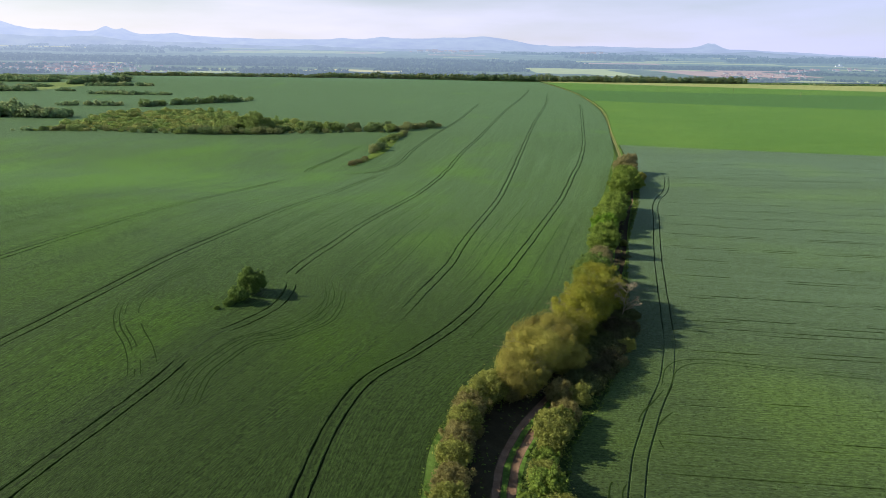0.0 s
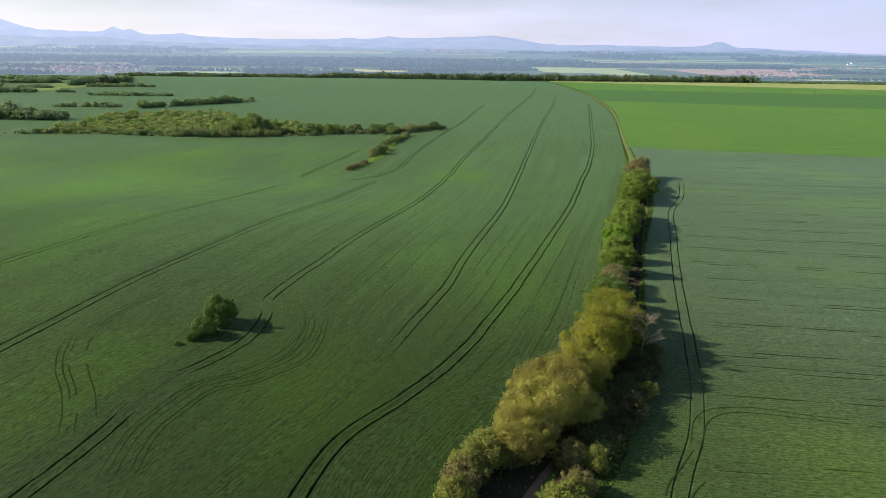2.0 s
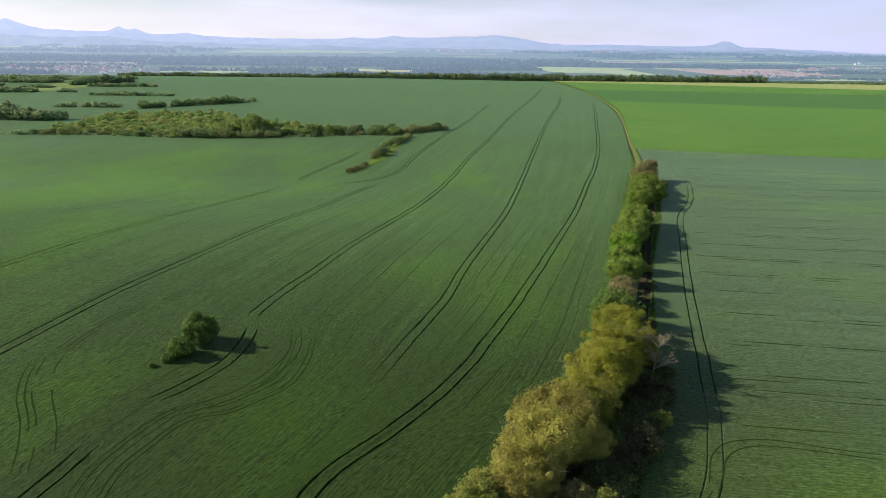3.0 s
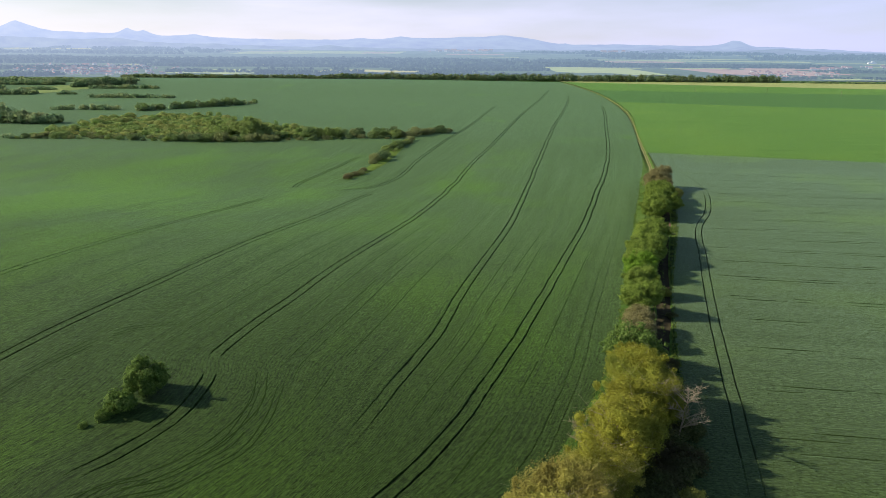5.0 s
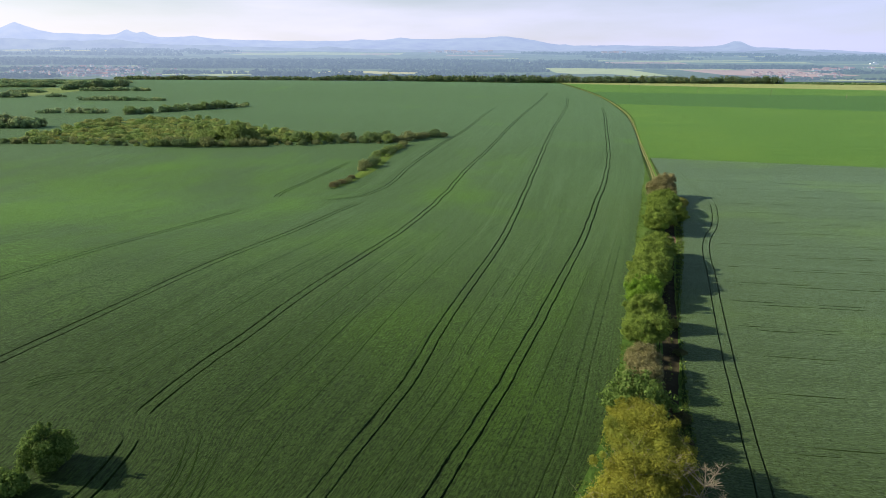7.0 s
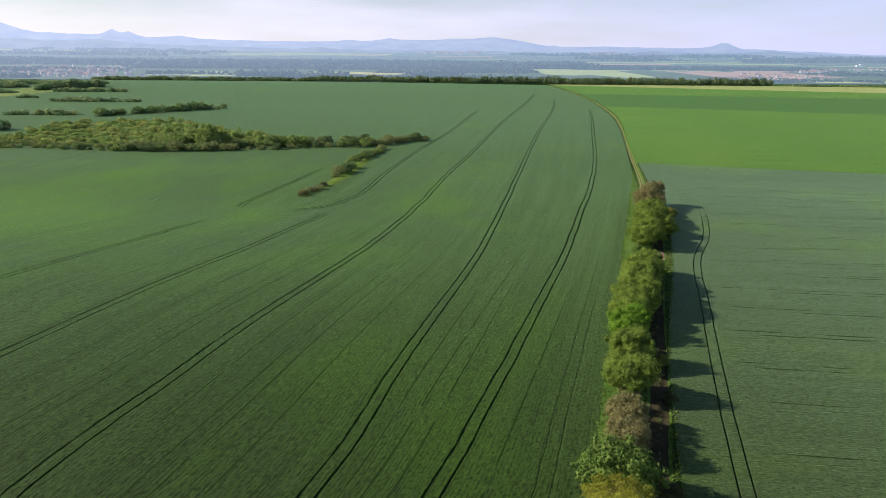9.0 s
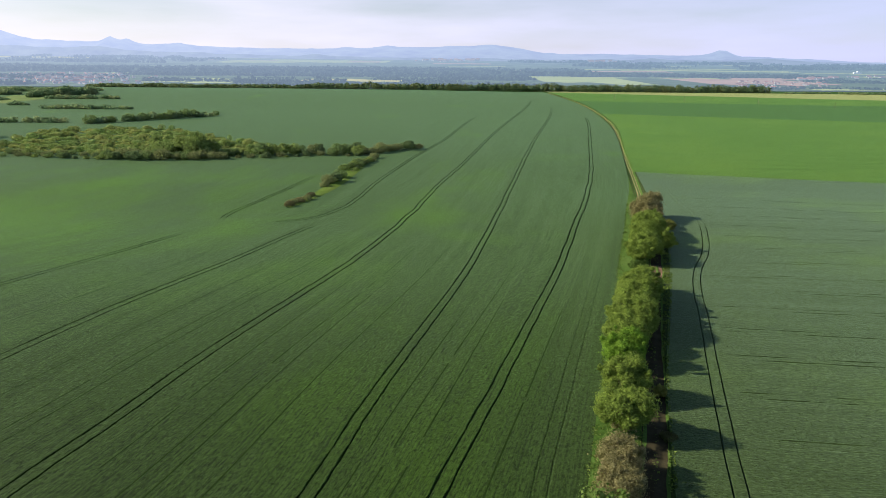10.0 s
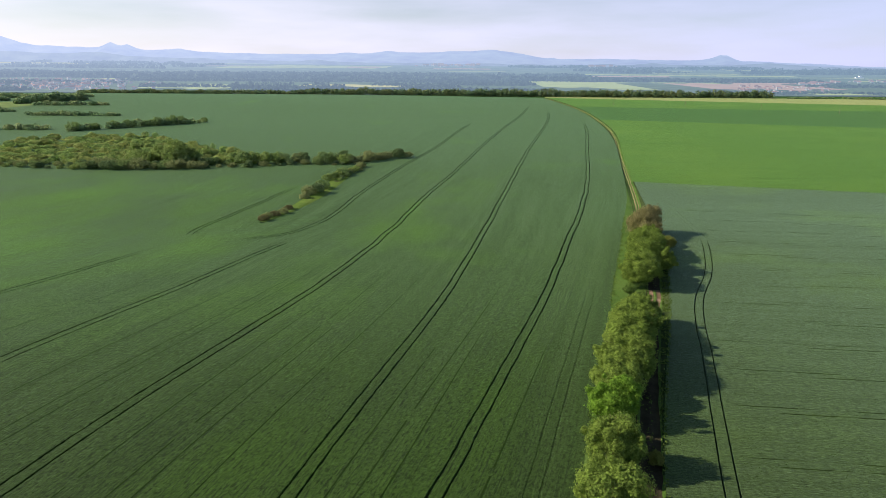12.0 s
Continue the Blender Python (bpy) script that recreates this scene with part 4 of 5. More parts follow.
# undergrowth at the foot of the row
for k, y in enumerate(np.arange(154, 300, 5.5)):
    if not 236 < y < 247:
        again((dark, brown, dark)[k % 3], float(on(ROAD, y)) - 5.5 + 0.9 * math.sin(k * 2.1), float(y), k * 77.0, (0.52, 0.62, 0.46)[k % 3], ("low dark green bush at the foot of the row", "low brownish bush at the foot of the row")[k % 3 == 1])

# the dead trees
def dead_tree(high, reach, limbs, seed):
    """A bare trunk, its branches, and the twigs on each branch."""
    rng = random.Random(seed)
    ob = tagged(new("dead_tree"), "bare pale dead tree leaning from the hedge", "tree")

    def wood(name, stretches, parent):
        bm = bmesh.new()
        for p, q, r0, r1 in stretches:
            tube(bm, p, q, r0, r1, 5)
        me = bpy.data.meshes.new(name)
        bm.to_mesh(me)
        bm.free()
        me.materials.append(M_DEADWOOD)
        return part(name, me, parent)

    knees = [Vector((0, 0, -0.3))]
    for k in range(5):
        knees.append(Vector((0.10 * k + rng.uniform(-0.15, 0.15), rng.uniform(-0.15, 0.15), (k + 1) / 5 * high * 0.8)))
    wood("trunk", [(p, q, 0.13 - 0.02 * k, 0.11 - 0.02 * k) for k, (p, q) in enumerate(zip(knees, knees[1:]))], ob)
    for k in range(limbs):
        base = knees[rng.randrange(2, 6)]
        a = 2.39996 * k
        tip = base + Vector((math.cos(a), math.sin(a), rng.uniform(0.35, 0.9))) * reach * rng.uniform(0.5, 1.0)
        mid_ = base.lerp(tip, 0.5) + Vector((0, 0, 0.15))
        branch = wood("branch", [(base, mid_, 0.06, 0.045), (mid_, tip, 0.045, 0.02)], ob)
        twigs = []
        for _ in range(13):
            s = mid_.lerp(tip, rng.random())
            e = s + Vector((rng.uniform(-1, 1), rng.uniform(-1, 1), rng.uniform(0, 1.1))) * reach * 0.3
            twigs.append((s, e, 0.022, 0.010))
            twigs.append((s.lerp(e, 0.5), s.lerp(e, 0.5) + Vector((rng.uniform(-1, 1), rng.uniform(-1, 1), rng.uniform(0, 1))) * reach * 0.18, 0.014, 0.008))
        wood("twigs", twigs, branch)
    return ob


dead = dead_tree(6.8, 3.1, 17, 5)
stand(dead, 33.2, 110.5, 0, 1.15)
again(dead, 20.2, 106.5, 140, 0.7)

# bushes of the hedge where the road bends
HEDGE = "hedge bushes by the bend"
bush_a = stand(make_tree("bush", 4.4, 2.8, M_HEDGE_OLIVE, "olive-green hedge bush with bare twigs", "bush", seed=51, loose=0.2, count=6600, size=0.2, low=0.18, limbs=7, group=HEDGE), 5.8, 77.5)
bush_b = stand(make_tree("bush", 4.0, 2.6, M_TWIG, "greyish twiggy hedge bush", "bush", seed=52, loose=0.2, count=6200, size=0.19, low=0.18, limbs=8, gaps=0.3, group=HEDGE), 3.6, 74)
bush_c = stand(make_tree("bush", 3.5, 2.5, M_LEAF, "fresh green hedge bush", "bush", seed=53, count=6000, size=0.2, low=0.18, limbs=7, group=HEDGE), 12.4, 58.5)
scrub = stand(make_tree("bush", 2.0, 3.1, M_SCRUB, "dark brownish scrub bush in the shade of the trees", "bush", seed=54, loose=0.2, count=5200, size=0.21, low=0.18, limbs=6, group=HEDGE), 27.5, 97)
for x, y, turn, size, ob in ((12.6, 83, 70, 0.9, bush_a), (9.8, 79.2, 160, 0.8, bush_b), (14.6, 86.6, 240, 0.8, bush_b), (15.8, 89, 20, 0.8, bush_a), (8.5, 81, 40, 1.05, bush_b), (6.9, 79.6, 90, 1.0, bush_a), (9.8, 84, 200, 1.0, bush_a), (11, 86.5, 320, 0.9, bush_b), (4.4, 76, 260, 0.9, bush_a), (3.2, 72.5, 20, 0.85, bush_b), (2.3, 68, 280, 0.78, bush_b), (1.8, 64, 140, 0.75, bush_a), (16.5, 79.5, 140, 0.9, bush_b), (2.8, 70, 100, 0.88, bush_a), (2.0, 66, 160, 0.9, bush_b), (1.4, 62, 220, 0.9, bush_a), (1.3, 58, 20, 0.9, bush_b), (1.0, 54, 70, 0.88, bush_a), (0.9, 50, 20, 0.85, bush_b), (4.3, 69.5, 210, 0.5, bush_b),
                             (14.8, 71, 90, 0.95, bush_a), (16.2, 72.6, 20, 0.8, bush_c), (12.2, 61, 20, 0.75, bush_a), (11.6, 54.5, 80, 0.7, bush_c), (13.8, 67.5, 200, 0.9, bush_a), (21.8, 87, 200, 0.9, scrub), (24.6, 96, 100, 1.1, scrub), (28.4, 103.5, 10, 1.1, scrub), (30.6, 109.5, 260, 1.1, scrub), (33, 121, 20, 1.0, scrub), (22.4, 91.5, 320, 1.0, scrub), (26.4, 95.4, 60, 1.1, scrub), (12.8, 64, 300, 0.7, bush_c), (9.8, 56.5, 60, 0.6, bush_c), (13.5, 54, 10, 0.8, bush_a), (17, 74.5, 150, 0.75, bush_b), (19.5, 79.5, 240, 0.8, bush_a),
                             (21, 84, 10, 1.0, scrub), (23.5, 88.5, 70, 1.0, scrub), (25.5, 92.5, 70, 1.2, scrub), (29, 101, 130, 1.0, scrub), (31.5, 105.5, 20, 1.2, scrub), (33.5, 113, 90, 1.0, scrub), (35, 119, 210, 0.8, scrub), (35.5, 126, 190, 0.95, scrub), (38, 134, 0, 0.7, scrub), (35.8, 113.5, 330, 0.7, scrub), (29.5, 106, 60, 0.8, scrub), (26.5, 99, 200, 0.8, scrub), (28, 93.5, 310, 0.75, scrub), (31, 98, 40, 0.6, bush_a),
                             (46, 158, 10, 0.45, scrub), (48.5, 171, 110, 0.4, bush_a), (62.5, 233, 200, 0.7, bush_b), (87, 296, 90, 0.9, bush_a)):
    again(ob, x, y, turn, size)

# the lone tree in the wheat
lone = stand(make_tree("tree", 5.7, 2.9, M_LEAF_DARK, "lone dark green tree standing in the wheat", seed=61, count=11000, size=0.19, low=0.12), -39.1, 111.6, 0, 1.05, 0.35)
lone_bush = stand(make_tree("bush", 3.4, 2.2, M_LEAF_DARK, "small green bush beside the lone tree", "bush", seed=62, count=2600, size=0.25, low=0.2), -40.0, 106.6)

again(lone_bush, -41.2, 104.6, 80, 0.5, "low weeds beside the lone tree")
again(lone_bush, -42.6, 102.6, 200, 0.3, "low weeds beside the lone tree")

# ---- hedges and copses of the hollow ----
COPSE = "bushes and trees of the long copse"
kinds = []
for i, (leaf, word, h, r, cat) in enumerate(((M_COPSE_GREEN, "green", 7.0, 4.2, "tree"), (M_COPSE_OLIVE, "olive-green", 5.6, 4.0, "bush"), (M_COPSE_DARK, "dark green", 6.2, 3.8, "bush"),
                                             (M_COPSE_LIGHT, "light green", 6.0, 3.8, "bush"), (M_COPSE_BROWN, "brownish", 4.6, 3.2, "bush"))):
    kinds.append(make_tree(cat, h, r * 1.15, leaf, f"{word} {cat} of the long copse in the fields", cat, seed=70 + i, count=1500, size=0.5, low=0.25, limbs=3, group=COPSE, loose=0.03))
placed = [False] * len(kinds)
crng = random.Random(77)


def plant(x, y, size, weights=(5, 5, 3, 3, 0)):
    k = crng.choices(range(len(kinds)), weights)[0]
    if placed[k]:
        again(kinds[k], x, y, crng.uniform(0, 360), size, sink=0.3)
    else:
        placed[k] = True
        stand(kinds[k], x, y, crng.uniform(0, 360), size, sink=0.3)


# front edge and back edge of the long copse: bushes one by one in front, the rest of the thicket in one
COPSE_FRONT = ((-330, -304, -241, -187, -146, -101, -68, -51), (428, 427, 430, 426, 430, 441, 452, 453))
COPSE_BACK = ((-330, -304, -262, -225, -187, -146, -120, -101, -68, -51), (520, 528, 560, 560, 530, 500, 475, 465, 466, 466))
thicket = []
x = -298.0
while x < -50:
    a, b = float(knots(x, *COPSE_FRONT)), float(knots(x, *COPSE_BACK))
    y, n = a + 1.5, 0
    while y < b:
        px, py = x + crng.uniform(-2, 2), y + crng.uniform(-2, 2)
        tall = -190 < x < -125 and y < 475
        if n < 2:
            plant(px, py, crng.uniform(0.3, 0.7) if n == 0 and not tall else crng.uniform(0.6, 1.0) * (1.1 if tall else 1.3 if x > -110 else 0.72))
        else:
            thicket.append((px, py, crng.uniform(1.8, 4.6), crng.choice((1.2, 1.8, 2.6, 3.4, 4.4, 6.0)) * (0.72 if x < -190 else 0.95)))
        y += crng.uniform(5.0, 10.5)
        n += 1
    x += crng.uniform(4.5, 6.0)


def hedge_row(xa, ya, xb, yb, step, lo, hi, spread=2.0, weights=(5, 5, 3, 3, 0)):
    n = max(2, int(math.hypot(xb - xa, yb - ya) / step))
    for k in range(n):
        f = (k + crng.uniform(-0.3, 0.3)) / (n - 1)
        plant(xa + f * (xb - xa) + crng.uniform(-spread, spread), ya + f * (yb - ya) + crng.uniform(-spread, spread), crng.uniform(lo, hi), weights)


hedge_row(-54, 457, -20, 486, 3.6, 0.7, 1.1)                     # the tip of the copse
hedge_row(-40, 446, -50, 410, 4.5, 0.5, 0.75)
hedge_row(-41, 440, -47, 404, 3.6, 0.3, 0.55, 1.4, (3, 3, 1, 3, 0))
hedge_row(-48, 388, -52, 366, 5.0, 0.5, 0.85, 1.2)                 # shrubs on the grassy bank
hedge_row(-52, 344, -58, 326, 3.2, 0.45, 0.65, 1.0, (0, 1, 0, 0, 4))
bank_y = np.linspace(322, 450, 40)
bank_x = knots(bank_y, (322, 340, 368, 400, 450), (-58, -54, -50, -48, -44))
tt = np.linspace(-1, 1, 7)[None]
bx = bank_x[:, None] + 1.3 + tt * (1.2 + 3.4 * np.sin(np.linspace(0, 1, 40) * math.pi))[:, None]
by = np.repeat(bank_y[:, None], 7, 1)
bank = sheet("grass_bank", np.stack([bx, by, height(bx, by) + 0.3 + 0.5 * (1 - tt**2)], -1), [M_BANK])
tagged(bank, "narrow bank of bright rough grass between the crops", "grass", kind="structure")

# ---- hedges behind the copse, and the wood along the crest ----
def wood_mesh(name, spots, material, per, size, seed):
    """Many tree crowns of a far wood in one mesh: spots of x, y, radius, height."""
    rng = np.random.default_rng(seed)
    s = np.repeat(np.array(spots, float), per, 0)
    n = len(s)
    way = rng.normal(size=(n, 3))
    way /= np.linalg.norm(way, axis=1)[:, None]
    r = 0.75 + 0.3 * rng.random(n)
    base = np.repeat(height(np.array(spots)[:, 0], np.array(spots)[:, 1]), per)
    c = np.stack([s[:, 0] + way[:, 0] * s[:, 2] * r, s[:, 1] + way[:, 1] * s[:, 2] * r, base + s[:, 3] * (0.5 + 0.5 * way[:, 2] * r)], 1)
    nor = way + rng.normal(size=(n, 3)) * 0.2
    nor /= np.linalg.norm(nor, axis=1)[:, None]
    side = np.cross(nor, rng.normal(size=(n, 3)))
    side /= np.linalg.norm(side, axis=1)[:, None] + 1e-9
    up = np.cross(nor, side)
    k = (size * s[:, 2] * rng.uniform(0.6, 1.3, n))[:, None]
    quad = np.stack([c - side * k, c - up * k, c + side * k, c + up * k], 1)
    return mesh_of(name, quad.reshape(-1, 3), np.arange(4 * n).reshape(-1, 4), [material])


for x, y, size in ((-300, 590, 1.3), (-288, 599, 0.9), (-277, 610, 1.0), (-268, 617, 1.15), (-259, 626, 0.9), (-252, 631, 1.1), (-243, 640, 1.2), (-236, 646, 1.0), (-222, 660, 0.8)):
    again(kinds[0], x, y, crng.uniform(0, 360), size, "round green tree in the hedge behind the copse", sink=0.3)
big = stand(make_tree("tree", 13.5, 6.8, M_COPSE_LIGHT, "tall rounded green tree rising from the long copse", seed=81, count=6500, size=0.5, low=0.15, group=COPSE, loose=0.03), -147, 445, 0, 1.12, 0.4)
for x, y, size in ((-158, 450, 0.95), (-139, 450, 0.7), (-156, 458, 0.85), (-180, 462, 0.7), (-205, 452, 0.45), (-118, 458, 0.5)):
    again(big, x, y, crng.uniform(0, 360), size, sink=0.4)
again(kinds[3], -167, 444, 40, 1.7, "tall yellowish-green tree rising from the long copse", sink=0.4)

# leaves behind the copse, base colours greyed and lightened to imitate haze
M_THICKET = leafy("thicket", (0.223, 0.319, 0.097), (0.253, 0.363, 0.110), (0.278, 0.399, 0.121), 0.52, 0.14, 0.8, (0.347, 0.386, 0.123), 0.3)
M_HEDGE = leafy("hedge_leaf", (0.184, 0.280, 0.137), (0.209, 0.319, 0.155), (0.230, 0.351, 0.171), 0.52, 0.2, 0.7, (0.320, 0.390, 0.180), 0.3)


def hedge(xa, ya, xb, yb, wide_, low, high_, label, seed, step=1.7):
    r = random.Random(seed)
    n = int(math.hypot(xb - xa, yb - ya) / step * max(1.0, wide_ / 4))
    spots = []
    for k in range(n):
        f = r.random()
        swell = 0.6 + 0.8 * abs(noise.noise((f * 9, seed * 1.7, 0.0))) + 0.25 * math.sin(f * math.pi)
        h = r.uniform(low, high_) * swell
        spots.append((xa + f * (xb - xa) + r.uniform(-1, 1), ya + f * (yb - ya) + r.uniform(-0.5, 0.5) * wide_, min(3.4, 0.55 * h + 0.5), h))
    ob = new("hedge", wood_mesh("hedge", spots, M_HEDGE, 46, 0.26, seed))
    return tagged(ob, label, "hedge")


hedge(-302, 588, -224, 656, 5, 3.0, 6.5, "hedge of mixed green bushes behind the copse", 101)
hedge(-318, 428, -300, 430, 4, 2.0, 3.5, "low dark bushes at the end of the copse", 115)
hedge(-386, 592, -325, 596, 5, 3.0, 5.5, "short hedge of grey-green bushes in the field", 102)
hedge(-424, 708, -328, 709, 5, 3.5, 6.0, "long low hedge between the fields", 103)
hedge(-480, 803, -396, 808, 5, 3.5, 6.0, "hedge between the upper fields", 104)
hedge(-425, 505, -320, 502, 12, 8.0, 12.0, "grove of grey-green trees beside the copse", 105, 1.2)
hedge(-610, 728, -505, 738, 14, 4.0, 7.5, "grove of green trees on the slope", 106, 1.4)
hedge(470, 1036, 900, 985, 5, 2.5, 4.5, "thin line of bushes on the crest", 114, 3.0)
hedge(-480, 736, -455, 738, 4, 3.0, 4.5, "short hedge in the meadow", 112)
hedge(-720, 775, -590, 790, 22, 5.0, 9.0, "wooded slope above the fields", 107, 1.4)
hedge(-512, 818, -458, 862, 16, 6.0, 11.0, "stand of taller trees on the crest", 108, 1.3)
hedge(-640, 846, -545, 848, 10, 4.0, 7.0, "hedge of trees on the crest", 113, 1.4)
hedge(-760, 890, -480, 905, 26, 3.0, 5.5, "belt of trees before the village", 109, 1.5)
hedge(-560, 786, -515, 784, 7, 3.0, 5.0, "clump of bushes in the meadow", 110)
slope = np.linspace(0, 1, 12)
mx = -545 + slope[None] * (42 + 34 * slope[:, None])
my = 742 + slope[:, None] * 95 + 0 * slope[None]
meadow = sheet("meadow", np.stack([mx, my, height(mx, my) + CANOPY + 0.08], -1), [M_MEADOW])
tagged(meadow, "patch of yellowish rough meadow between hedges", "meadow", kind="structure")
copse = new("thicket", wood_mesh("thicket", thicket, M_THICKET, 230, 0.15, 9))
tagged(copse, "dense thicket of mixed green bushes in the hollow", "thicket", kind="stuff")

wr = random.Random(3)
spots = []
x = -560.0
while x < 455:
    for _ in range(3):
        y = 1030 + 0.03 * x + wr.uniform(0, 26)
        gappy = x < -220
        if gappy and noise.noise((x / 14, 0.0, 8.0)) < -0.25:
            continue
        swell = 1 + 0.35 * noise.noise((x / 30, 2.0, 8.0))
        spots.append((x + wr.uniform(-3, 3), y, wr.uniform(3.0, 4.8), wr.uniform(7.0, 11.0) * swell * (0.62 if gappy else 1.1 if x > 0 else 0.95)))
    x += wr.uniform(2.6, 4.0)
# belt leaves with a bluish, lighter tint painted in for haze
M_BELT = leafy("belt_leaf", (0.132, 0.201, 0.103), (0.150, 0.228, 0.117), (0.165, 0.251, 0.129), 0.52, 0.12, 0.7, (0.205, 0.245, 0.105), 0.3)
belt = new("wood", wood_mesh("wood", spots, M_BELT, 90, 0.19, 4))
tagged(belt, "long belt of dark green trees along the crest", "wood", kind="stuff")

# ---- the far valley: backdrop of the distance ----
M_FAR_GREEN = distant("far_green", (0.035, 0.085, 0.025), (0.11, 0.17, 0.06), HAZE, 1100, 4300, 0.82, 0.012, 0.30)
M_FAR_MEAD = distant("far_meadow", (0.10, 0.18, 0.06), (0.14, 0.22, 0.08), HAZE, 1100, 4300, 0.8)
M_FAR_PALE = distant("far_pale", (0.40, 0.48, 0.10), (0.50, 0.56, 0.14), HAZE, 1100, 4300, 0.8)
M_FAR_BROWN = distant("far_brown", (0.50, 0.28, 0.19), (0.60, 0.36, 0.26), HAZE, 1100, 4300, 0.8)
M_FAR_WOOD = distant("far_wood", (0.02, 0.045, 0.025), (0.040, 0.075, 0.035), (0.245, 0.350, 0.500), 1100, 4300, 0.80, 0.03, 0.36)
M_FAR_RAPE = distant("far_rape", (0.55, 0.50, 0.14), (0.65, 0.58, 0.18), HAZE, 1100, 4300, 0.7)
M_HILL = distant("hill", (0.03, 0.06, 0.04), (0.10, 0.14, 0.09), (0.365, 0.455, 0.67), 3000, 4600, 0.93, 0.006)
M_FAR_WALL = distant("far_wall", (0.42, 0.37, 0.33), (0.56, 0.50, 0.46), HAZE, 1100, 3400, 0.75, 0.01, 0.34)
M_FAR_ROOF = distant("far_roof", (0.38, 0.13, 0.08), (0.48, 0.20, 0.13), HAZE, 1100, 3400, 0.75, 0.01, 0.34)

vx = np.concatenate([np.linspace(-4800, 4800, 121)])
vy = np.geomspace(1180, 4880, 70)
VX, VY = np.meshgrid(vx, vy)


def valley(x, y):
    return height(x, y) + 1.2


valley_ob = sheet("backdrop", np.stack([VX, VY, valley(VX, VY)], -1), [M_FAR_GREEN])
tagged(valley_ob, "hazy green valley floor stretching to far hills", "valley", kind="structure")


def far_patch(xa, xb, ya, yb, material, label, lean=0.0, lift=1.0):
    s, t = np.linspace(0, 1, 14)[None], np.linspace(0, 1, 6)[:, None]
    x = xa + s * (xb - xa) + 0 * t
    waver = np.array([noise.noise((v / 90, ya / 100, 1.0)) for v in x[0]])[None]
    y = ya + t * (yb - ya) + lean * (x - xa) + waver * (yb - ya) * 0.35
    return tagged(sheet("field", np.stack([x, y, valley(x, y) + lift], -1), [material]), label, "field", kind="structure")


far_patch(-470, -170, 1850, 1990, M_FAR_RAPE, "narrow pale yellow field in the valley")
far_patch(215, 545, 1760, 2380, M_FAR_PALE, "large pale green field in the valley", 0.05)
far_patch(490, 650, 1790, 2250, M_FAR_GREEN, "blue-green field in the valley", 0.05, 1.4)
far_patch(650, 1000, 1830, 2300, M_FAR_BROWN, "bare reddish-brown field near the village", 0.05, 1.7)
far_patch(900, 1160, 2240, 2420, M_FAR_BROWN, "bare reddish-brown field near the village", 0.08, 1.6)
far_patch(-3000, -2300, 3900, 4040, M_FAR_RAPE, "far yellow strip of rape")
far_patch(-1080, -800, 2260, 2500, M_FAR_PALE, "light green meadow in the valley")
far_patch(-860, -610, 1700, 1960, M_FAR_PALE, "light meadow below the wood")
far_patch(-1400, -480, 3560, 3900, M_FAR_PALE, "broad light fields on the far rise", 0.12)
far_patch(-700, -520, 3700, 3860, M_FAR_BROWN, "small bare field on the far rise", 0.1, 2.0)
far_patch(-2000, -1500, 3250, 3420, M_FAR_GREEN, "light field among far woods", 0.0, 2.0)
far_patch(700, 1500, 3100, 3230, M_FAR_PALE, "far strip of light fields", -0.05)
far_patch(1500, 2300, 2500, 2700, M_FAR_GREEN, "far green field by the village", 0.0)
far_patch(800, 1900, 1560, 1640, M_FAR_PALE, "light meadow before the village", 0.0)

# many more fields of the patchwork
wr = random.Random(8)
for k in range(46):
    y = wr.uniform(2150, 4150)
    x = wr.uniform(-0.68, 0.62) * y
    w, d = wr.uniform(140, 460), wr.uniform(40, 120)
    kind_ = wr.choices((0, 1, 2), (5, 4, 1))[0]
    far_patch(x, x + w, y, y + d, (M_FAR_PALE, M_FAR_MEAD, M_FAR_BROWN)[kind_], ("pale field of the far patchwork", "green field of the far patchwork", "bare brown field of the far patchwork")[kind_], wr.uniform(-0.08, 0.08), 1.2 + 0.012 * k)


# woods of the valley
def valley_wood(step, inside, radius, tall, seed, label):
    (x0, x1), (y0, y1), level_ = inside
    spots = []
    y = y0
    while y < y1:
        x = x0
        while x < x1:
            px, py = x + wr.uniform(-0.5, 0.5) * step, y + wr.uniform(-0.5, 0.5) * step
            if noise.noise((px / 620, py / 130, 7.0)) + 0.4 * noise.noise((px / 150, py / 50, 1.0)) > level_:
                spots.append((px, py, wr.uniform(*radius), wr.uniform(*tall)))
            x += step
        y += step
    ob = new("wood", wood_mesh("wood", spots, M_FAR_WOOD, 7, 0.55, seed))
    return tagged(ob, label, "wood", kind="stuff")


valley_wood(18, ((-2500, 500), (2420, 2950), -0.12), (12, 20), (9, 15), 21, "dark hazy forest across the valley")
valley_wood(26, ((-2900, -1480), (3300, 4250), 0.20), (11, 18), (9, 14), 22, "pale blue far woods")
valley_wood(26, ((250, 2800), (3300, 4250), 0.20), (11, 18), (9, 14), 28, "pale blue far woods beyond the plain")
valley_wood(14, ((380, 1250), (2400, 2660), -0.4), (6, 11), (8, 13), 23, "dark hazy wood beyond the light field")
valley_wood(14, ((-1500, 200), (1560, 2420), 0.16), (5, 9), (7, 12), 24, "scattered trees and belts in the valley")
valley_wood(13, ((560, 1100), (1560, 1790), 0.05), (4, 7), (5, 8), 25, "trees among the village houses")
valley_wood(14, ((1020, 2000), (1800, 2400), 0.12), (4, 7), (5, 9), 27, "trees beyond the village")
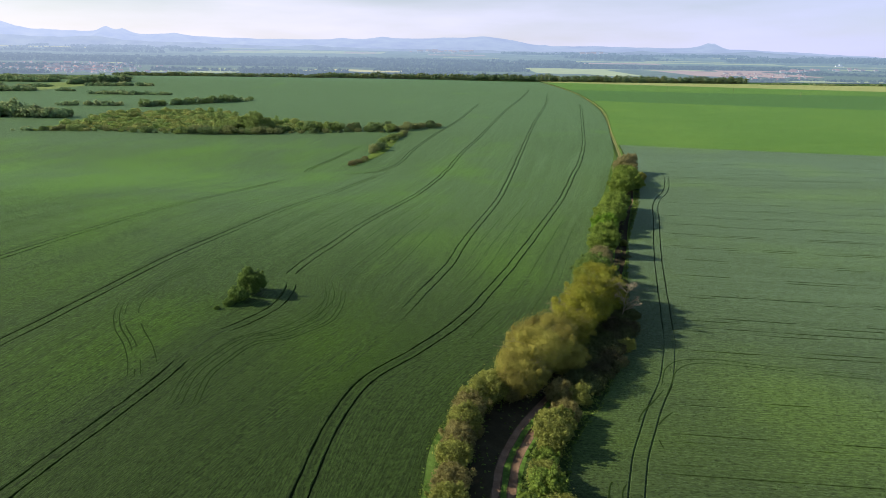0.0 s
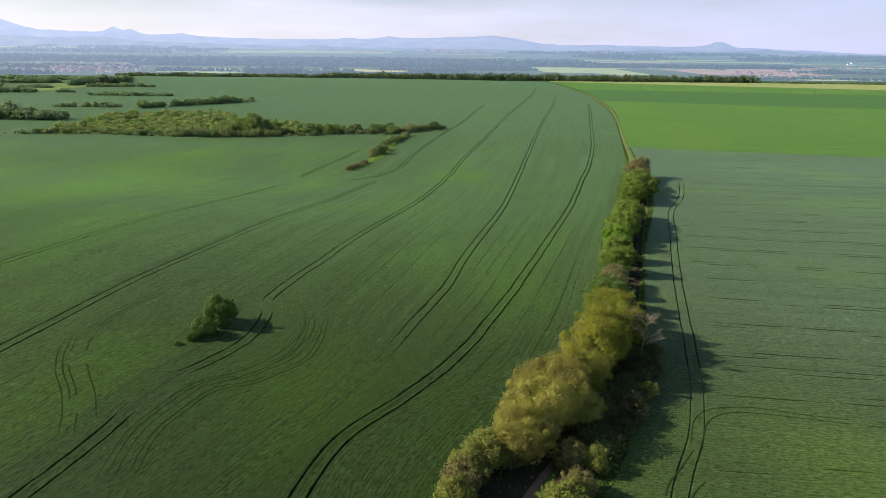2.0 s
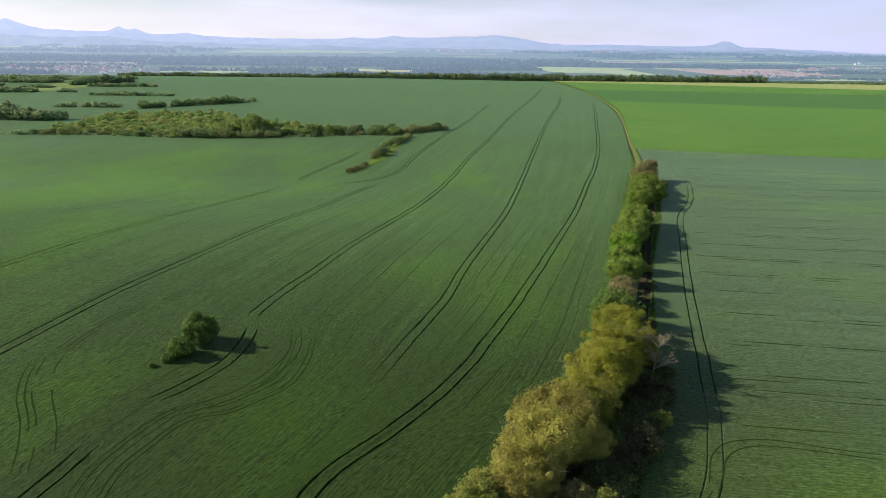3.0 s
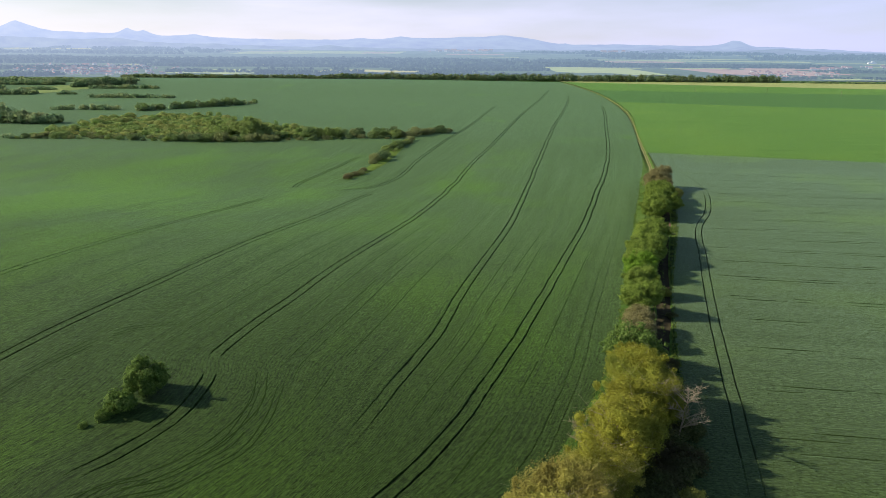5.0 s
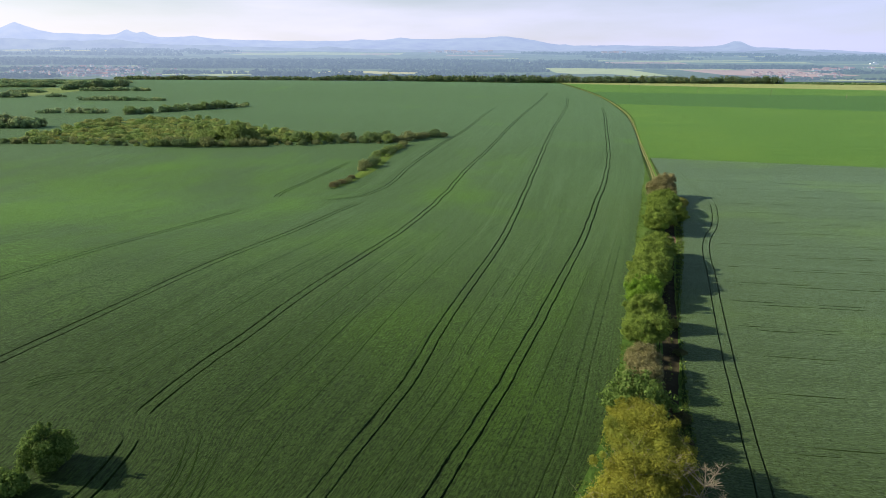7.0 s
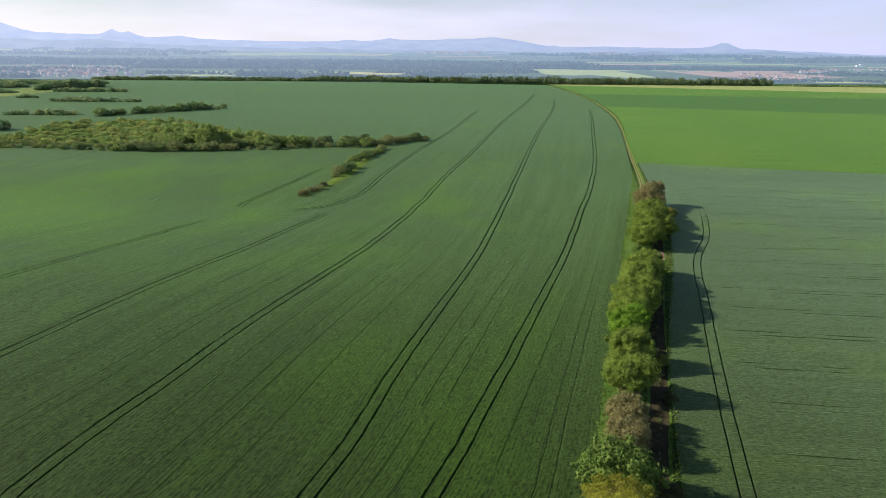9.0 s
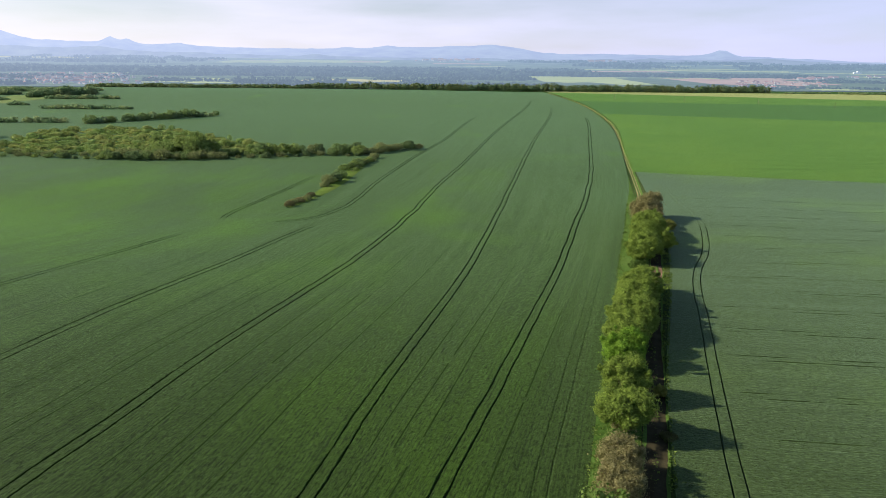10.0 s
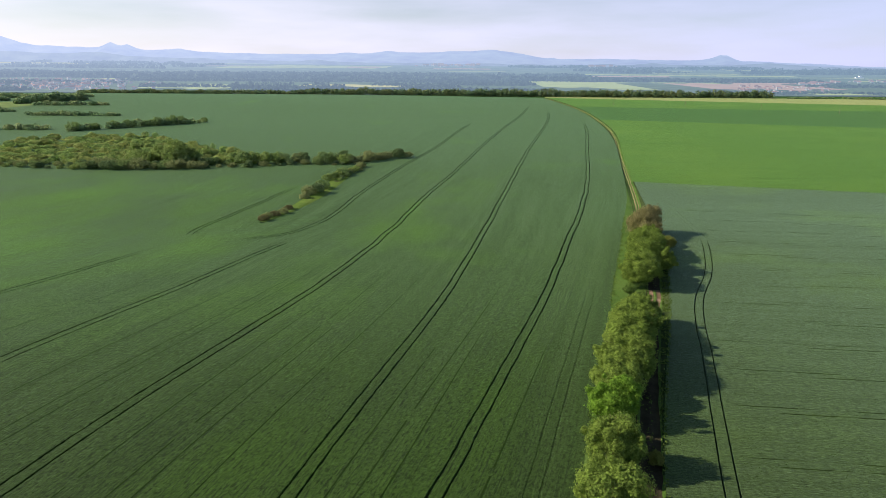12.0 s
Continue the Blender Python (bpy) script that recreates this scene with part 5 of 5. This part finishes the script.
valley_wood(12, ((-1500, -880), (1500, 1640), -0.05), (4, 7), (5, 9), 26, "trees before the village")


# the villages
def make_house(long, deep, wall_h, roof_h, label):
    ob = tagged(new("house"), label, "house", "village houses")
    x, y = long / 2, deep / 2
    v = [(-x, -y, -2), (x, -y, -2), (x, y, -2), (-x, y, -2), (-x, -y, wall_h), (x, -y, wall_h), (x, y, wall_h), (-x, y, wall_h), (-x, 0, wall_h + roof_h), (x, 0, wall_h + roof_h)]
    part("wall", mesh_of("wall", v, [(0, 1, 5, 4), (1, 2, 6, 9, 5), (2, 3, 7, 6), (3, 0, 4, 8, 7)], [M_FAR_WALL]), ob)
    o, t = 0.6, 0.35
    e = wall_h - o * roof_h / y
    r = [(-x - o, -y - o, e), (x + o, -y - o, e), (x + o, 0, wall_h + roof_h), (-x - o, 0, wall_h + roof_h), (-x - o, y + o, e), (x + o, y + o, e)]
    r += [(a, b, c + t) for a, b, c in r]
    f = [(6, 7, 8, 9), (9, 8, 11, 10), (0, 3, 2, 1), (3, 4, 5, 2), (0, 1, 7, 6), (4, 10, 11, 5), (0, 6, 9, 3), (3, 9, 10, 4), (1, 2, 8, 7), (2, 5, 11, 8)]
    part("roof", mesh_of("roof", r, f, [M_FAR_ROOF]), ob, "red tiled gable roof")
    return ob


homes = [make_house(15, 10, 6.0, 4.5, "pale rendered house with a red tiled roof"), make_house(22, 11, 7.0, 5.0, "long pale house with a red tiled roof"), make_house(11, 10, 8.0, 4.0, "tall pale village house")]
home_used = [False, False, False]


def settle(x, y, turn, size):
    k = wr.choices((0, 1, 2), (4, 2, 2))[0]
    m = pose(x, y, float(valley(x, y)), 0, 0, turn)
    if home_used[k]:
        c = copy_thing(homes[k], m)
        c.scale = (size, size, size)
    else:
        home_used[k] = True
        homes[k].matrix_basis = m


for _ in range(150):
    y = wr.uniform(1620, 2260)
    settle(25 + wr.gauss(-0.665, 0.06) * (y - 100), y, wr.uniform(0, 180), wr.uniform(0.35, 0.75))
for _ in range(95):
    y = wr.uniform(1640, 2060)
    settle(25 + wr.uniform(0.40, 0.54) * (y - 100), y, wr.uniform(-30, 60), wr.uniform(0.28, 0.52))
for _ in range(26):
    x = wr.uniform(1090, 1340)
    settle(x, 2240 + (x - 1090) * 1.05 + wr.uniform(-40, 40), wr.uniform(-20, 30), wr.uniform(0.5, 0.9))
for _ in range(16):
    x = wr.uniform(1340, 1800)
    settle(x, wr.uniform(2480, 2660) + 0.2 * (x - 1400), wr.uniform(-20, 30), wr.uniform(0.4, 0.8))
for _ in range(26):
    settle(wr.uniform(-330, 60), wr.uniform(3900, 4200), wr.uniform(-20, 20), wr.uniform(0.9, 1.6))
for _ in range(8):
    settle(wr.uniform(700, 860), wr.uniform(3950, 4050), wr.uniform(-10, 10), wr.uniform(1.3, 2.0))

def house_crowd(count, seed):
    """The many small houses of the far village in one mesh: walls and gable roofs."""
    r = random.Random(seed)
    verts, faces, slots = [], [], []
    for _ in range(count):
        y = r.uniform(1600, 2280)
        x, turn, size = 25 + r.gauss(-0.665, 0.065) * (y - 100), r.uniform(0, math.pi), r.uniform(0.35, 0.7)
        z, n = float(valley(x, y)), len(verts)
        for u, v, w in ((-7, -5, -2), (7, -5, -2), (7, 5, -2), (-7, 5, -2), (-7, -5, 6), (7, -5, 6), (7, 5, 6), (-7, 5, 6), (-7.5, 0, 10), (7.5, 0, 10)):
            verts.append((x + size * (u * math.cos(turn) - v * math.sin(turn)), y + size * (u * math.sin(turn) + v * math.cos(turn)), z + size * w))
        for f in ((0, 1, 5, 4), (1, 2, 6, 9, 5), (2, 3, 7, 6), (3, 0, 4, 8, 7), (4, 5, 9, 8), (6, 7, 8, 9)):
            faces.append(tuple(n + k for k in f))
        slots += [0, 0, 0, 0, 1, 1]
    ob = new("village_houses", mesh_of("village_houses", verts, faces, [M_FAR_WALL, M_FAR_ROOF], slots))
    return tagged(ob, "crowded far village of pale houses with red roofs", "village", kind="stuff")


house_crowd(230, 19)

# the church tower of the left village and the big white works on the right
church = tagged(new("church"), "pale village church with a pointed tower", "church")
bm = bmesh.new()
bmesh.ops.create_cube(bm, size=1, matrix=Matrix.Translation((0, 0, 12)) @ Matrix.Diagonal((8, 8, 28, 1)))
bmesh.ops.create_cube(bm, size=1, matrix=Matrix.Translation((14, 0, 5)) @ Matrix.Diagonal((22, 11, 14, 1)))
bmesh.ops.bevel(bm, geom=bm.edges[:], offset=0.3, affect="EDGES")
me = bpy.data.meshes.new("wall")
bm.to_mesh(me), bm.free()
me.materials.append(M_FAR_WALL)
part("wall", me, church)
bm = bmesh.new()
bmesh.ops.create_cone(bm, segments=8, radius1=5.6, radius2=0.2, depth=16, cap_ends=True, matrix=Matrix.Translation((0, 0, 34)))
me = bpy.data.meshes.new("spire")
bm.to_mesh(me), bm.free()
me.materials.append(M_FAR_WOOD)
part("spire", me, church, "dark pointed spire")
church.matrix_basis = pose(-1120, 2050, float(valley(-1120, 2050))) @ Matrix.Diagonal((0.55, 0.55, 0.55, 1))
works = tagged(new("factory"), "large white factory block in the far plain", "factory")
bm = bmesh.new()
for cx, w, h in ((0, 22, 8), (20, 16, 13), (36, 14, 7)):
    bmesh.ops.create_cube(bm, size=1, matrix=Matrix.Translation((cx, 0, h / 2)) @ Matrix.Diagonal((w, 18, h, 1)))
me = bpy.data.meshes.new("wall")
bm.to_mesh(me), bm.free()
me.materials.append(distant("factory_white", (0.8, 0.8, 0.8), (0.9, 0.9, 0.9), HAZE, 1100, 4300, 0.55))
part("wall", me, works)
works.matrix_basis = pose(1695, 3004, float(valley(1695, 3004))) @ Matrix.Diagonal((0.62, 0.62, 0.9, 1))

# ---- the far hills ----
def range_of(name, y0, base, bumps, foot, material, label, seed, deep=420):
    xs = np.linspace(-4850, 4850, 420)
    top = knots(xs, *base)
    for cx, w, h in bumps:
        top = top + h * np.exp(-np.abs((xs - cx) / w) ** 1.35)
    rough = np.array([noise.fractal(Vector((x / 190, seed, 0)), 0.8, 2.1, 5) for x in xs])
    top = top + 6.5 * rough
    rows = []
    for t in np.linspace(0, 1, 14):
        gully = np.array([noise.noise((x / 110 + t * 1.5, t * 2.2, seed)) for x in xs])
        z = foot + (top - foot) * (t ** 1.25) + gully * 9 * math.sin(t * math.pi)
        rows.append(np.stack([xs, y0 + deep * t + 35 * gully * math.sin(t * math.pi), z], -1))
    rows.append(np.stack([xs, np.full_like(xs, y0 + deep + 60), top * 0.5 + foot * 0.5], -1))
    ob = sheet(name, np.stack(rows), [material], smooth=True)
    return tagged(ob, label, "hills", kind="structure")


RIDGE = ((-4850, -3500, -2900, -2300, -1700, -1000, -500, 0, 300, 450, 900, 1500, 2000, 2600, 3000, 4850), (190, 226, 203, 178, 160, 156, 164, 174, 168, 137, 127, 116, 108, 85, 70, 55))
BUMPS = ((-3420, 125, 62), (-2585, 62, 44), (-2460, 58, 32), (-2080, 110, 20), (-879, 60, 10), (-591, 70, 16), (120, 140, 6), (560, 40, 6), (1700, 60, 24), (1755, 60, 22), (1690, 210, 8))
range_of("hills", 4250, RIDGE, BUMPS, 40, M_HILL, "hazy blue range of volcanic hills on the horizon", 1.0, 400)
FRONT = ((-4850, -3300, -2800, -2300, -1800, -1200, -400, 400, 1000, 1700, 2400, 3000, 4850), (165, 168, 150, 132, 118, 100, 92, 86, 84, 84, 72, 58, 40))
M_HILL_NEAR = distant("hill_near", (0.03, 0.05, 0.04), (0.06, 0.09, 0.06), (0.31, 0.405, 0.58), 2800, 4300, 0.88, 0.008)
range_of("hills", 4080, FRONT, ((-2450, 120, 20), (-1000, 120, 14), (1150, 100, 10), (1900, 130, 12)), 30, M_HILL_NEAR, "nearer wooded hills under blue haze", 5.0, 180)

# ---- posts along the crest ----
pole = tagged(new("utility_pole"), "weathered pale utility pole with a crossarm in the field", "pole", "poles along the crest")
bm = bmesh.new()
tube(bm, (0, 0, -0.5), (0, 0, 7.5), 0.22, 0.15, 8)
me = bpy.data.meshes.new("post")
bm.to_mesh(me), bm.free()
me.materials.append(M_DEADWOOD)
part("post", me, pole)
bm = bmesh.new()
tube(bm, (-0.9, 0, 6.9), (0.9, 0, 6.9), 0.08, 0.08, 6)
me = bpy.data.meshes.new("crossarm")
bm.to_mesh(me), bm.free()
me.materials.append(M_DEADWOOD)
part("crossarm", me, pole)
POLES = ((194, 888), (270, 856), (345, 828), (417, 802), (25, 968), (-236, 985), (-152, 985))
stand(pole, *POLES[0])
for x, y in POLES[1:]:
    again(pole, x, y, 4)
